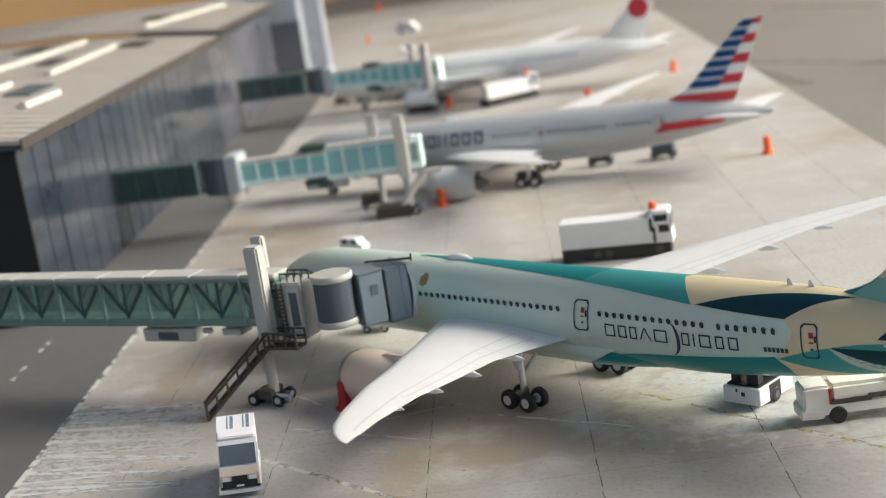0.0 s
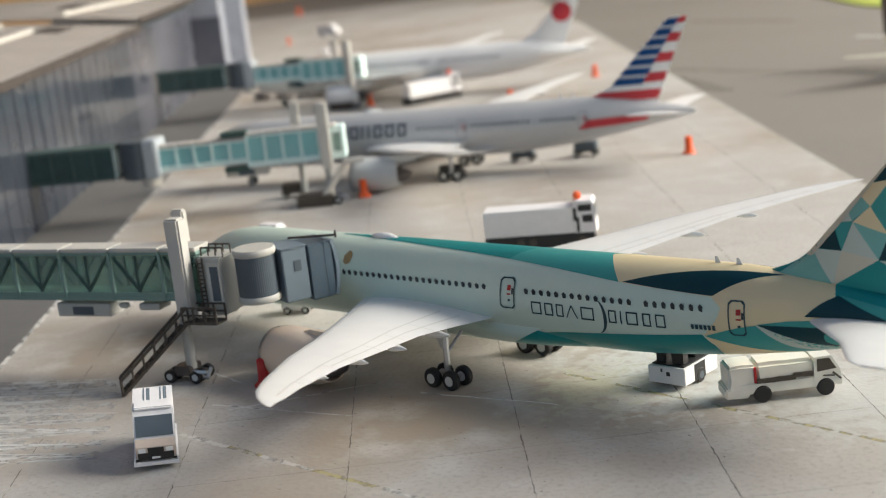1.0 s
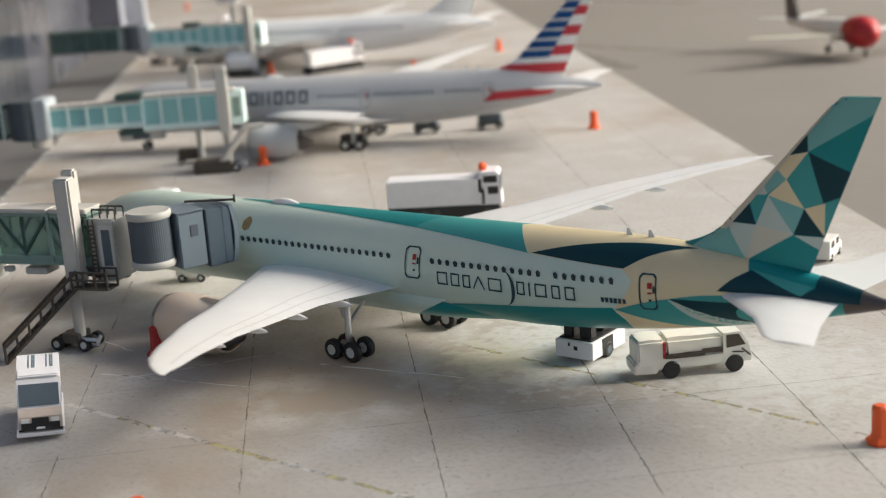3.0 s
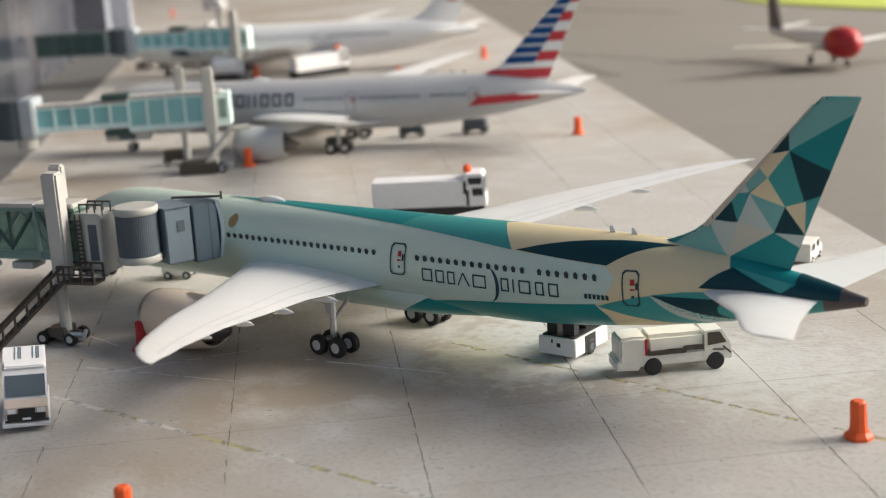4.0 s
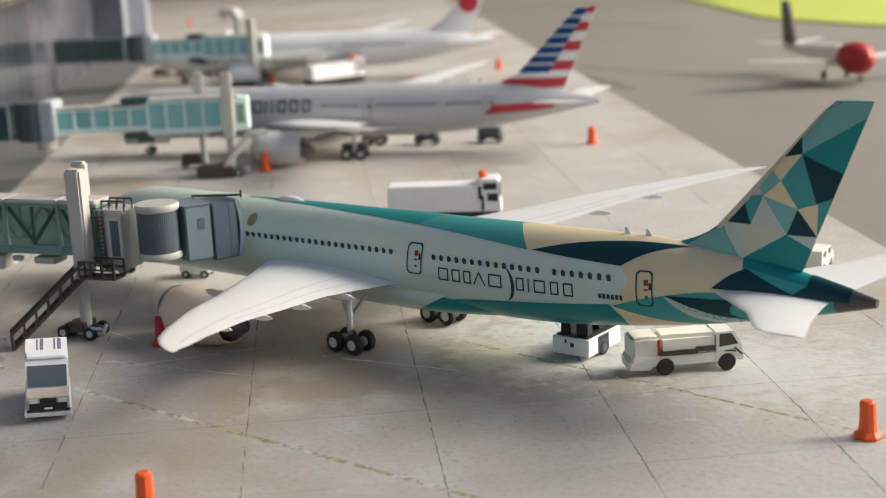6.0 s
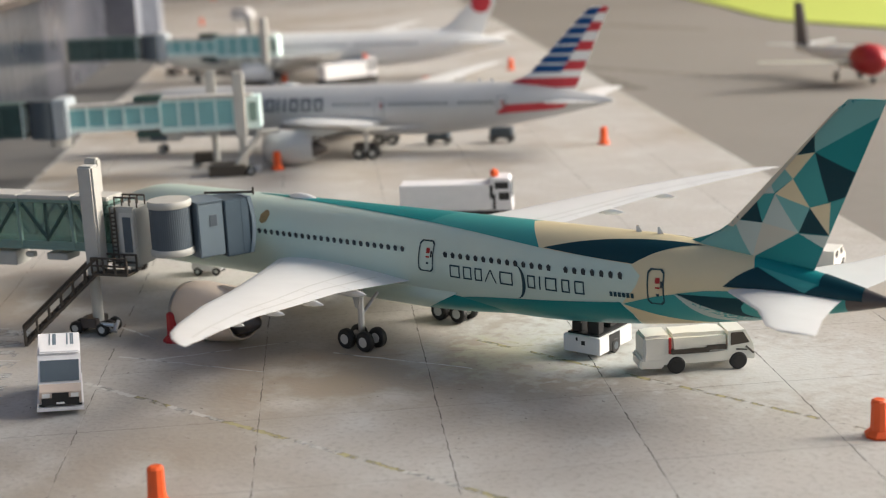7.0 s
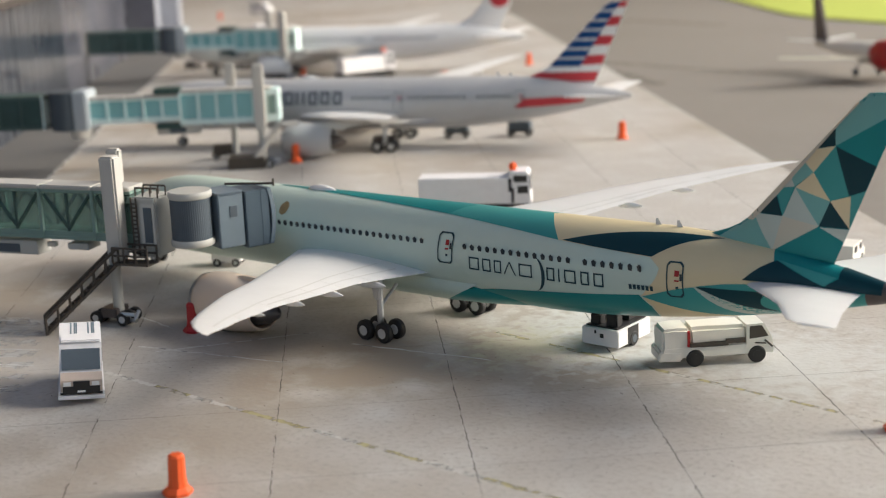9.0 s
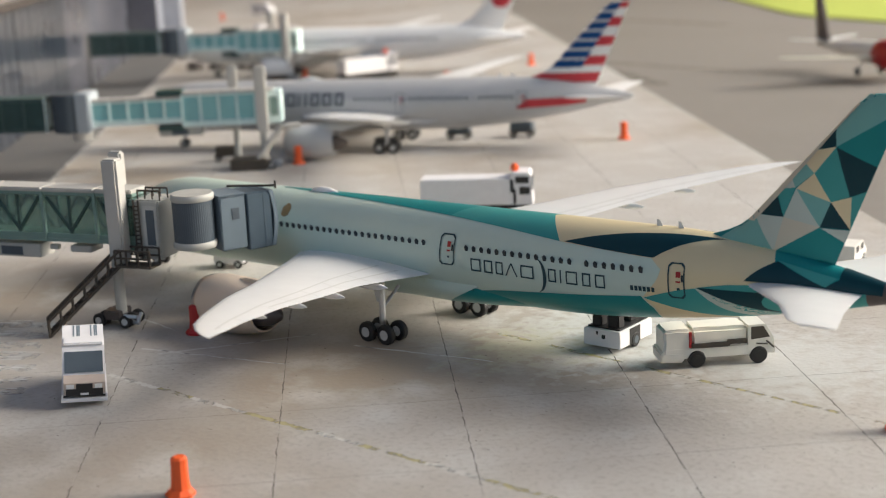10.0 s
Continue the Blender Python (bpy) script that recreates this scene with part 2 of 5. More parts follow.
    bp.inputs["Strength"].default_value, bp.inputs["Distance"].default_value = 0.25, 0.12 * K
    l.new(fine, bp.inputs["Height"]), l.new(bp.outputs["Normal"], b.inputs["Normal"])
    return m


M["apron"] = apron_material()


# ---- builders (all sizes in full-size metres, scaled by K on linking) ----
def link(name, bm, material, smooth=False):
    bmesh.ops.recalc_face_normals(bm, faces=bm.faces)
    for v in bm.verts:
        v.co *= K
    me = bpy.data.meshes.new(name)
    bm.to_mesh(me)
    bm.free()
    me.materials.append(M[material])
    if smooth:
        me.polygons.foreach_set("use_smooth", [True] * len(me.polygons))
        me.set_sharp_from_angle(angle=radians(38))
    return new(name, me)


def part(name, bm, material, parent, label="", smooth=False):
    ob = link(name, bm, material, smooth)
    ob.parent = parent
    return tagged(ob, label)


def thing(name, x, y, z=0, heading=0, label="", category="", group="", pitch=0, size=1.0):
    ob = new(name)
    ob.matrix_basis = pose(x * K, y * K, z * K, 0, pitch, heading) @ Matrix.Diagonal((size, size, size, 1))
    return tagged(ob, label, category, group)


def piece(name, mesh, parent, m):
    """One more object on a mesh that exists already."""
    ob = new(name, mesh)
    ob.parent, ob.matrix_basis = parent, m
    return ob


def box(bm, x0, x1, y0, y1, z0, z1, bevel=0.0):
    r = bmesh.ops.create_cube(bm, size=1, matrix=Matrix.Translation(((x0 + x1) / 2, (y0 + y1) / 2, (z0 + z1) / 2)) @ Matrix.Diagonal((abs(x1 - x0), abs(y1 - y0), abs(z1 - z0), 1)))
    if bevel:
        bmesh.ops.bevel(bm, geom=list({e for v in r["verts"] for e in v.link_edges}), offset=bevel, segments=2, affect="EDGES")
    return bm


def boxes(*rows, bevel=0.0):
    bm = bmesh.new()
    for r in rows:
        box(bm, *r, bevel=bevel)
    return bm


def rod(bm, p, q, r, r2=None, n=12):
    p, q = Vector(p), Vector(q)
    bmesh.ops.create_cone(bm, cap_ends=True, segments=n, radius1=r, radius2=r if r2 is None else r2, depth=(q - p).length,
                          matrix=Matrix.Translation((p + q) / 2) @ (q - p).to_track_quat("Z", "Y").to_matrix().to_4x4())
    return bm


def rods(*rows, n=8):
    bm = bmesh.new()
    for r in rows:
        rod(bm, *r, n=n)
    return bm


def loft(bm, rings, close=True):
    rows = [[bm.verts.new(p) for p in r] for r in rings]
    k = len(rows[0])
    for a, b in zip(rows, rows[1:]):
        for i in range(k):
            bm.faces.new((a[i], a[(i + 1) % k], b[(i + 1) % k], b[i]))
    if close:
        bm.faces.new(rows[0]), bm.faces.new(rows[-1])
    return bm


def lathe(bm, profile, axis_at=(0, 0, 0), n=32, close=False):
    """Revolve (x, radius) rows round an axis along x."""
    ox, oy, oz = axis_at
    return loft(bm, [[(ox + x, oy + r * math.cos(2 * math.pi * i / n), oz + r * math.sin(2 * math.pi * i / n)) for i in range(n)] for x, r in profile], close)


def prism(bm, outline, y0, y1):
    """An outline in x, z pushed from y0 to y1."""
    return loft(bm, [[(x, y, z) for x, z in outline] for y in (y0, y1)])


def sheet(bm, outline, z):
    bm.faces.new([bm.verts.new((x, y, z)) for x, y in outline])
    return bm


def roughen(bm, amount, cuts=3, scale=1.1):
    """Hand-made unevenness: cut fine and push about."""
    bmesh.ops.subdivide_edges(bm, edges=bm.edges[:], cuts=cuts, use_grid_fill=True)
    for v in bm.verts:
        v.co += noise.noise_vector(v.co * scale) * amount
    return bm


def clamp(v):
    return max(0.0, min(1.0, v))


def curve_through(pts, steps=8):
    """A smooth open curve through a few points."""
    out = []
    for i in range(len(pts) - 1):
        p0, p1, p2, p3 = pts[max(i - 1, 0)], pts[i], pts[i + 1], pts[min(i + 2, len(pts) - 1)]
        for s in range(steps):
            t = s / steps
            out.append(tuple(0.5 * (2 * b + (c - a) * t + (2 * a - 5 * b + 4 * c - d) * t * t + (3 * b - a - 3 * c + d) * t ** 3) for a, b, c, d in zip(p0, p1, p2, p3)))
    return out + [pts[-1]]


def drape(polygon, place, tol):
    """A flat outline cut fine and laid on a curved surface."""
    bm = bmesh.new()
    bm.faces.new([bm.verts.new((u, v, 0)) for u, v in polygon])
    bmesh.ops.triangulate(bm, faces=bm.faces[:])
    for _ in range(7):
        long = [e for e in bm.edges if e.calc_length() > tol]
        if not long:
            break
        bmesh.ops.subdivide_edges(bm, edges=long, cuts=1)
        bmesh.ops.triangulate(bm, faces=[f for f in bm.faces if len(f.verts) > 3])
    for v in bm.verts:
        v.co = place(v.co.x, v.co.y)
    return bm


# ---- airliners ----
class Hull:
    """The body of a twin-jet, nose at x = 0, main wheels on z = 0."""
    def __init__(self, length):
        self.length, self.gear, self.axis, self.half = length, length * 0.5066, 5.2, 3.13

    def section(self, x):
        back = self.length - x
        top, bottom, wide = self.axis + self.half, self.axis - self.half, 2.93
        s = clamp(x / 9.0)
        if s < 1:
            top = 4.6 + (top - 4.6) * max(1 - (1 - s) ** 2.2, 0) ** 0.75
            bottom = 4.3 - (4.3 - bottom) * max(1 - (1 - s) ** 2.5, 0) ** 0.6
            wide *= max(1 - (1 - s) ** 2.3, 0) ** 0.62
        bottom += (5.62 - bottom) * clamp((24 - back) / 24) ** 1.75
        top -= (top - 6.02) * clamp((15 - back) / 15) ** 1.8
        wide *= 1 - 0.93 * clamp((22 - back) / 22) ** 1.6
        return (top + bottom) / 2, max((top - bottom) / 2, 0.02), max(wide, 0.02)

    def at(self, x, turn, side=-1, lift=0.0):
        """The place on the skin, turn degrees down from the top."""
        zc, h, w = self.section(x)
        a = radians(turn)
        return (x, side * (w + lift) * math.sin(a), zc + (h + lift) * math.cos(a))

    def turn(self, x, z):
        zc, h, w = self.section(x)
        return math.degrees(math.acos(max(-1, min(1, (z - zc) / h))))


def wing_bm(stations, side, bend=1.0):
    bm = bmesh.new()
    rings = []
    for y, le, te, z, thick in stations:
        c = te - le
        ring = []
        for i in range(18):
            a = 2 * math.pi * i / 18
            u = 0.5 - 0.5 * math.cos(a)
            up = thick * c * (1.9 * math.sqrt(max(u, 0)) * (1 - u)) * (0.55 if a < math.pi else -0.42)
            ring.append((le + u * c, side * y, z + up + 0.012 * c))
        rings.append(ring)
    return loft(bm, rings)


def wheel(parent, x, y, z, r, w, hub_paint="wheel_hub"):
    tyre = part("tyre", lathe(bmesh.new(), [(-w / 2, r * 0.55), (-w / 2, r * 0.88), (-w * 0.3, r), (w * 0.3, r), (w / 2, r * 0.88), (w / 2, r * 0.55)], n=20, close=True), "black", parent, smooth=True)
    tyre.matrix_basis = pose(x * K, y * K, z * K, 0, 0, 90)
    hub = part("hub", lathe(bmesh.new(), [(-w * 0.56, r * 0.2), (-w * 0.56, r * 0.5), (w * 0.56, r * 0.5), (w * 0.56, r * 0.2)], n=16, close=True), hub_paint, tyre, smooth=True)
    return tyre


def airliner(name, x, y, heading, pitch, length, hull_paint, wing_paint, engine_paint, fin_paint, label, lift=0.0, aft=0.0, engine_aft=0.0, nose_wheel=5.9, stab_aft=0.0, stab_span=1.0, track=(4.9, 4.9), bogie=(0.0, 0.0)):
    hull = Hull(length)
    xg, sh = hull.gear + aft, hull.gear + aft - 34.6
    p = radians(pitch)
    nose = thing(name, x, y, xg * math.sin(p) + lift, heading, label, "model airliner", "airliners on the apron", pitch)
    xs = [0.03, 0.2, 0.5, 0.9, 1.4, 2, 2.8, 3.7, 4.8, 6, 7.5, 9] + [9 + (length - 9) * i / 56 for i in range(1, 57)]
    part("fuselage", loft(bmesh.new(), [[(q := hull.at(sx, 360 * i / 72)) for i in range(72)] for sx in xs]), hull_paint, nose, smooth=True)
    cone_xs = [length - 2.2, length - 1.5, length - 0.8, length - 0.3, length + 0.02]
    part("tail_cone", loft(bmesh.new(), [[hull.at(sx, 360 * i / 40, lift=0.05) for i in range(40)] for sx in cone_xs]), "cone_brown" if pitch else hull_paint, nose, smooth=True)
    deep = 1.55 if pitch else 1.12
    belly = ((20.5, 0.3), (23, 0.75), (27, 0.93), (31, 1), (36, 1), (39.5, 0.93), (43, 0.75), (47, 0.3))
    for rows, skin in ((belly[:5], hull_paint), (belly[4:], "teal" if pitch else hull_paint)):
        part("belly_fairing", loft(bmesh.new(), [[(sx + sh + (3.2 * (1 + math.sin(2 * math.pi * i / 36)) if sx == 36 else 0), 2.6 * f * math.cos(2 * math.pi * i / 36), 3.2 + deep * f * math.sin(2 * math.pi * i / 36)) for i in range(36)] for sx, f in rows]), skin, nose, smooth=True)
    gx = xg - 0.4
    for side in (-1, 1):
        st = [(1.6, 22.2, 35.9, 3.75, 0.13), (2.9, 23.0, 35.9, 3.85, 0.125), (6.5, 25.6, 35.9, 4.3, 0.115), (10.0, 28.1, 36.2, 4.75, 0.105), (15.0, 31.7, 38.0, 5.4, 0.10),
              (20.0, 35.2, 40.0, 6.15, 0.095), (25.0, 39.2, 42.5, 6.8, 0.09), (27.3, 41.4, 44.0, 7.15, 0.09), (28.5, 43.0, 44.7, 7.35, 0.085), (29.2, 44.2, 45.2, 7.48, 0.08), (29.5, 45.0, 45.4, 7.52, 0.07)]
        if pitch:
            ky, kx, kz, dip = (0.978, -1.0, 0.12, 0.0) if side < 0 else (1.02, 1.4, -0.1, -0.45)
            st = [(a * (1 + (ky - 1) * (a / 29.5) ** 2), b + kx * (a / 29.5) ** 2, c + kx * (a / 29.5) ** 2, d + kz * (a / 29.5) ** 2 + dip * a / 29.5, e) for a, b, c, d, e in st]
        wing = part("wing", wing_bm([(a, b + sh, c + sh, d, e) for a, b, c, d, e in st], side), wing_paint, nose, smooth=True)
        pods = [(7.6, 35.6, 4.1, 0.8), (12.6, 36.9, 4.8, 0.72), (17.2, 38.6, 5.5, 0.66), (21.6, 40.4, 6.15, 0.55)]
        if pitch:
            pods = [(fy, fx + (-0.15 if side < 0 else 0.1) + kx * (fy / 29.5) ** 2, fz + (0.12 if side < 0 else 0.02) + kz * (fy / 29.5) ** 2 + dip * fy / 29.5, size * (0.8 if side < 0 else 0.95)) for fy, fx, fz, size in pods]
        for fy, fx, fz, size in pods:
            part("flap_fairing", lathe(bmesh.new(), [(-3.2 * size, 0.04), (-2.2 * size, 0.3 * size), (-0.6 * size, 0.44 * size), (0.6 * size, 0.34 * size), (1.3 * size, 0.2 * size), (1.75 * size, 0.03)], (fx + sh, side * fy, fz), 12, True), wing_paint, wing, smooth=True)
        stn = [(a, b + sh, c + sh, d, e) for a, b, c, d, e in st]
        def upper(y, u, up=0.012):
            k = max(i for i in range(len(stn) - 1) if stn[i][0] <= y)
            t = (y - stn[k][0]) / (stn[k + 1][0] - stn[k][0])
            _, le, te, z, th = [p0 + (p1 - p0) * t for p0, p1 in zip(stn[k], stn[k + 1])]
            c = te - le
            return (le + u * c, side * y, z + th * c * 1.9 * math.sqrt(u) * (1 - u) * 0.55 + 0.012 * c + up)
        for u0, ya, yb in ((0.70, 4.0, 27.0), (0.845, 4.0, 20.0), (0.09, 4.0, 27.5)):
            bm = bmesh.new()
            ys = [ya + (yb - ya) * i / 30 for i in range(31)]
            rows = [[bm.verts.new(upper(y, u0)), bm.verts.new(upper(y, u0 + 0.10 / (0.5 + 6 * (1 - y / 32))))] for y in ys]
            for r0, r1 in zip(rows, rows[1:]):
                bm.faces.new((*r0, r1[1], r1[0]))
            part("wing_seam", bm, "seam", wing)
        for yc in (8.2, 11.5, 14.6, 17.6, 20.2, 24.0):
            bm = bmesh.new()
            us = [0.70 + 0.27 * i / 8 for i in range(9)]
            rows = [[bm.verts.new(upper(yc, u)), bm.verts.new(upper(yc + 0.07, u))] for u in us]
            for r0, r1 in zip(rows, rows[1:]):
                bm.faces.new((*r0, r1[1], r1[0]))
            part("wing_seam", bm, "seam", wing)
        ex, ey, ez = 20.4 + sh + engine_aft, side * 9.8, 2.25 - (0.2 if pitch else 0)
        eng = part("engine", lathe(bmesh.new(), [(0.35, 1.84), (0.8, 1.97), (1.8, 2.07), (3.2, 2.03), (4.6, 1.84), (5.9, 1.55), (5.92, 1.43), (4.5, 1.52), (2.5, 1.6), (1.0, 1.6), (0.5, 1.62)], (ex, ey, ez), 40), engine_paint, nose, smooth=True)
        part("inlet_lip", lathe(bmesh.new(), [(0.55, 1.6), (0.25, 1.6), (0.05, 1.68), (0.0, 1.76), (0.08, 1.84), (0.4, 1.88)], (ex, ey, ez), 40), "metal", eng, "polished grey inlet lip", True)
        part("fan", lathe(bmesh.new(), [(0.6, 0.03), (0.9, 0.25), (1.1, 0.4), (1.12, 1.6)], (ex, ey, ez), 24), "black", eng)
        part("core", lathe(bmesh.new(), [(4.2, 1.15), (5.6, 1.0), (6.6, 0.7), (7.2, 0.4), (7.5, 0.05)], (ex, ey, ez - 0.25), 24), "cone_brown", eng, "dark exhaust core", True)
        part("pylon", loft(bmesh.new(), [[(ex + a, ey + b, c) for a, b, c in ((1.6, -0.22, ez + 1.6), (1.6, 0.22, ez + 1.6), (6.8, 0.25, ez + 1.2), (6.8, -0.25, ez + 1.2))],
             [(ex + a, ey + b, c) for a, b, c in ((4.2, -0.15, ez + 2.1), (4.2, 0.15, ez + 2.1), (9.5, 0.2, ez + 2.0), (9.5, -0.2, ez + 2.0))]]), engine_paint, eng)
        tl = length - 68.3
        ts = tl + stab_aft
        part("stabilizer", wing_bm([(a * stab_span, b + ts, c + ts, d, e) for a, b, c, d, e in ((0.6, 58.7, 65.9, 5.7, 0.10), (2.2, 59.8, 66.2, 5.8, 0.09), (6, 63.6, 67.3, 6.2, 0.08), (9.2, 65.7, 68.5, 6.5, 0.07), (9.8, 66.6, 68.7, 6.55, 0.06))], side), wing_paint, nose, "white tapered tailplane", True)
        gy, bx = side * track[side > 0], gx + bogie[side > 0]
        strut = part("main_gear", rods(((bx, gy, 1.0 - lift), (bx - 0.1, gy - side * 0.25, 4.0), 0.24), ((bx - 1.0, gy, 0.8 - lift), (bx + 1.0, gy, 0.8 - lift), 0.2), ((bx, gy, 2.0), (bx + 0.2, gy - side * 1.6, 3.3), 0.12)), "metal", nose, "grey undercarriage leg")
        for wx in (-0.85, 0.85):
            for wy in (-0.62, 0.62):
                wheel(strut, bx + wx, gy + wy, 0.70 - lift, 0.70, 0.5)
        part("gear_door", prism(bmesh.new(), [(bx - 0.6, 4.2), (bx + 0.5, 4.2), (bx + 0.1, 2.6), (bx - 0.15, 2.6)], gy + side * 0.2, gy + side * 0.28), "silver", strut)
    nose_strut = part("nose_gear", rods(((nose_wheel, 0, 0.6 - lift + 29 * math.sin(-p)), (nose_wheel + 0.2, 0, 3.4), 0.18)), "metal", nose)
    for wy in (-0.4, 0.4):
        wheel(nose_strut, nose_wheel, wy, 0.55 - lift + (xg - nose_wheel) * math.sin(-p), 0.55, 0.35)
    tl = length - 68.3
    fin = part("fin", fin_bm(tl), fin_paint, nose, smooth=True)
    part("dome", lathe(bmesh.new(), [(-1.5, 0.02), (-1.05, 0.3), (-0.3, 0.42), (0.5, 0.38), (1.2, 0.2), (1.6, 0.02)], (23.45 + sh, 0, hull.axis + hull.half - 0.08), 20, True), "white", nose, "white antenna dome", True)
    for ax in (52.4 + tl, 53.9 + tl):
        part("antenna", loft(bmesh.new(), [[(ax + a, b, hull.section(ax)[0] + hull.section(ax)[1] + c) for a, b in ((0, -s), (0.45 - 0.3 * (c > 0), 0), (0, s))] for c, s in ((-0.1, 0.07), (0.42, 0.03))]), "white", nose)
    part("belly_antenna", boxes((47 + tl, 47.35 + tl, -0.04, 0.04, 2.0, 2.75)), "silver", nose)
    return nose, hull, fin


FIN_TE = lambda z: 64.35 + (z - 8.0) * 0.428
def FIN_LE(z):
    return 58.35 + (z - 9.0) * 0.955 - 3.0 * clamp((9.4 - z) / 2.0) ** 2 * 1.3 + 0.8 * clamp((z - 16.2) / 0.85) ** 2


def fin_half(x, z):
    le, te = FIN_LE(z), FIN_TE(z)
    u = clamp((x - le) / (te - le))
    thick = 0.42 - 0.02 * (z - 7)
    return thick * 1.9 * math.sqrt(u) * (1 - u) * 1.35


def fin_bm(shift):
    rings = []
    for z in (6.2, 7.0, 7.4, 7.8, 8.2, 8.6, 9.0, 9.4, 10, 11, 12, 13, 14, 15, 16, 16.3, 16.55, 16.72, 16.82):
        ring = []
        for i in range(24):
            a = 2 * math.pi * i / 24
            u = 0.5 - 0.5 * math.cos(a)
            x = FIN_LE(z) + u * (FIN_TE(z) - FIN_LE(z))
            ring.append((x + shift, fin_half(x, z) * (1 if a < math.pi else -1), z))
        rings.append(ring)
    return loft(bmesh.new(), rings)


def skin_mark(name, hull, parent, material, polygon, layer=0, label="", sides=(-1, 1), tol=0.5, degrees=False):
    """A printed shape on the body: outline in x and height, or x and degrees down from the top."""
    s = 0.052
    for side in sides:
        poly = [(px, (pz if degrees else hull.turn(px, pz)) * s) for px, pz in polygon]
        part(name, drape(poly, lambda u, v: hull.at(u, v / s, side, 0.02 + 0.011 * layer), tol), material, parent, label, True)


def window_row(hull, parent, starts, z, mesh):
    for side in (-1, 1):
        for sx in starts:
            px, py, pz = hull.at(sx, hull.turn(sx, z), side, 0.0)
            a = hull.turn(sx, z)
            piece("cabin_window", mesh, parent, pose(px * K, py * K, pz * K, side * (90 - a) * -1, 0, 0))


def fin_mark(parent, material, pts, shift=0.0, layer=0, name="fin_facet", sides=(-1, 1), drop=True):
    for side in sides:
        poly = [(px - (0.15 if drop else 0), min(pz - (0.0227 * (px - 34.6) - 0.08 if drop else 0), 16.8)) for px, pz in pts]
        poly = [(min(px, FIN_TE(pz) - 0.01), pz) for px, pz in poly]
        part(name, drape(poly, lambda u, v: (u + shift, side * (fin_half(u, v) + 0.035 + 0.012 * layer), v), 0.4), material, parent)


def make_window():
    bm = boxes((-0.12, 0.12, -0.055, 0.055, -0.29, 0.29))
    bmesh.ops.bevel(bm, geom=[e for e in bm.edges if abs(e.verts[0].co.y - e.verts[1].co.y) > 0.03], offset=0.08, segments=2, affect="EDGES")
    ob = link("cabin_window", bm, "window")
    me = ob.data
    bpy.data.objects.remove(ob)
    return me


WINDOW = make_window()


def door_marks(hull, parent, x0, x1, z0, z1, line=0.09, ink="ink"):
    c = 0.18
    outer = [(x0 + c, z1), (x1 - c, z1), (x1, z1 - c), (x1, z0 + c), (x1 - c, z0), (x0 + c, z0), (x0, z0 + c), (x0, z1 - c)]
    mid = [z0 + (z1 - z0) * k / 8 for k in range(1, 8)]
    outer = outer[:3] + [(x1, mz) for mz in reversed(mid)] + outer[3:7] + [(x0, mz) for mz in mid] + outer[7:]
    inner = [(px + (line if px < (x0 + x1) / 2 else -line), pz + (line if pz < (z0 + z1) / 2 else -line)) for px, pz in outer]
    for side in (-1, 1):
        bm = bmesh.new()
        rows = [[bm.verts.new(hull.at(px, hull.turn(px, pz), side, 0.06)) for px, pz in ring] for ring in (outer, inner)]
        k = len(outer)
        for i in range(k):
            bm.faces.new((rows[0][i], rows[0][(i + 1) % k], rows[1][(i + 1) % k], rows[1][i]))
        door = part("cabin_door", bm, ink, parent, "printed dark door outline")
        s = 0.052
        for mx, mz, w, h, mat in ((0.62, 0.68, 0.3, 0.34, "red"), (0.62, 0.48, 0.3, 0.1, "red"), (0.85, 0.58, 0.14, 0.4, "window"), (0.62, 0.28, 0.18, 0.14, "ink")):
            mx, mz = x0 + mx * (x1 - x0), z0 + mz * (z1 - z0)
            poly = [(mx + a * w / 2, hull.turn(mx, mz + b * h / 2) * s) for a, b in ((-1, -1), (1, -1), (1, 1), (-1, 1))]
            part("door_mark", drape(poly, lambda u, v: hull.at(u, v / s, side, 0.065), 0.6), mat, door)


# -- the green-liveried twin at the first stand --
PITCH = -1.3
green_jet, hull, fin = airliner("airliner", 0.95, -0.85, 0, PITCH, 68.3, "mint", "white", "peach", "teal",
    "mint-green model airliner with teal and cream mosaic tail", lift=0.22, nose_wheel=2.9, engine_aft=0.65, track=(5.65, 2.8), bogie=(-0.25, 0.9))
Z = lambda px, pz: (px, pz - 0.0227 * (px - 34.6))
Zs = lambda *rows: [Z(*r) for r in rows]
T = lambda *rows: [(px, hull.turn(*Z(px, pz))) for px, pz in rows]
stripe = lambda mat, poly, layer=0: skin_mark("livery_stripe", hull, green_jet, mat, poly, layer, degrees=True)
stripe("teal", [(19, 0)] + curve_through([(19, 2), (26, 13), (32, 22), (37, 30)]) + [(38.2, 0)])
stripe("teal_mid", [(38.2, 0)] + [(37, 30)] + curve_through([(41, 38), (46.6, 49.5)], 4) + curve_through([(46.6, 49.5), (45.6, 25), (44.7, 0)], 6))
stripe("cream", curve_through([(44.7, 0), (45.6, 25), (46.6, 49.5)], 6) + curve_through([(50, 55), (53.3, 61.5)], 4) + curve_through([(54.0, 75), (53.7, 90), (52.7, 112)], 5)
       + curve_through([(55, 101), (57.5, 93), (60.5, 88)], 5) + [(61.0, 60), (61.5, 0)])
stripe("dark", curve_through([(46.9, 49.0), (49.5, 35), (52.5, 24), (57.5, 14)]) + curve_through([(56.2, 26), (54.8, 42), (53.4, 61.0)], 5) + [(50, 55)], 1)
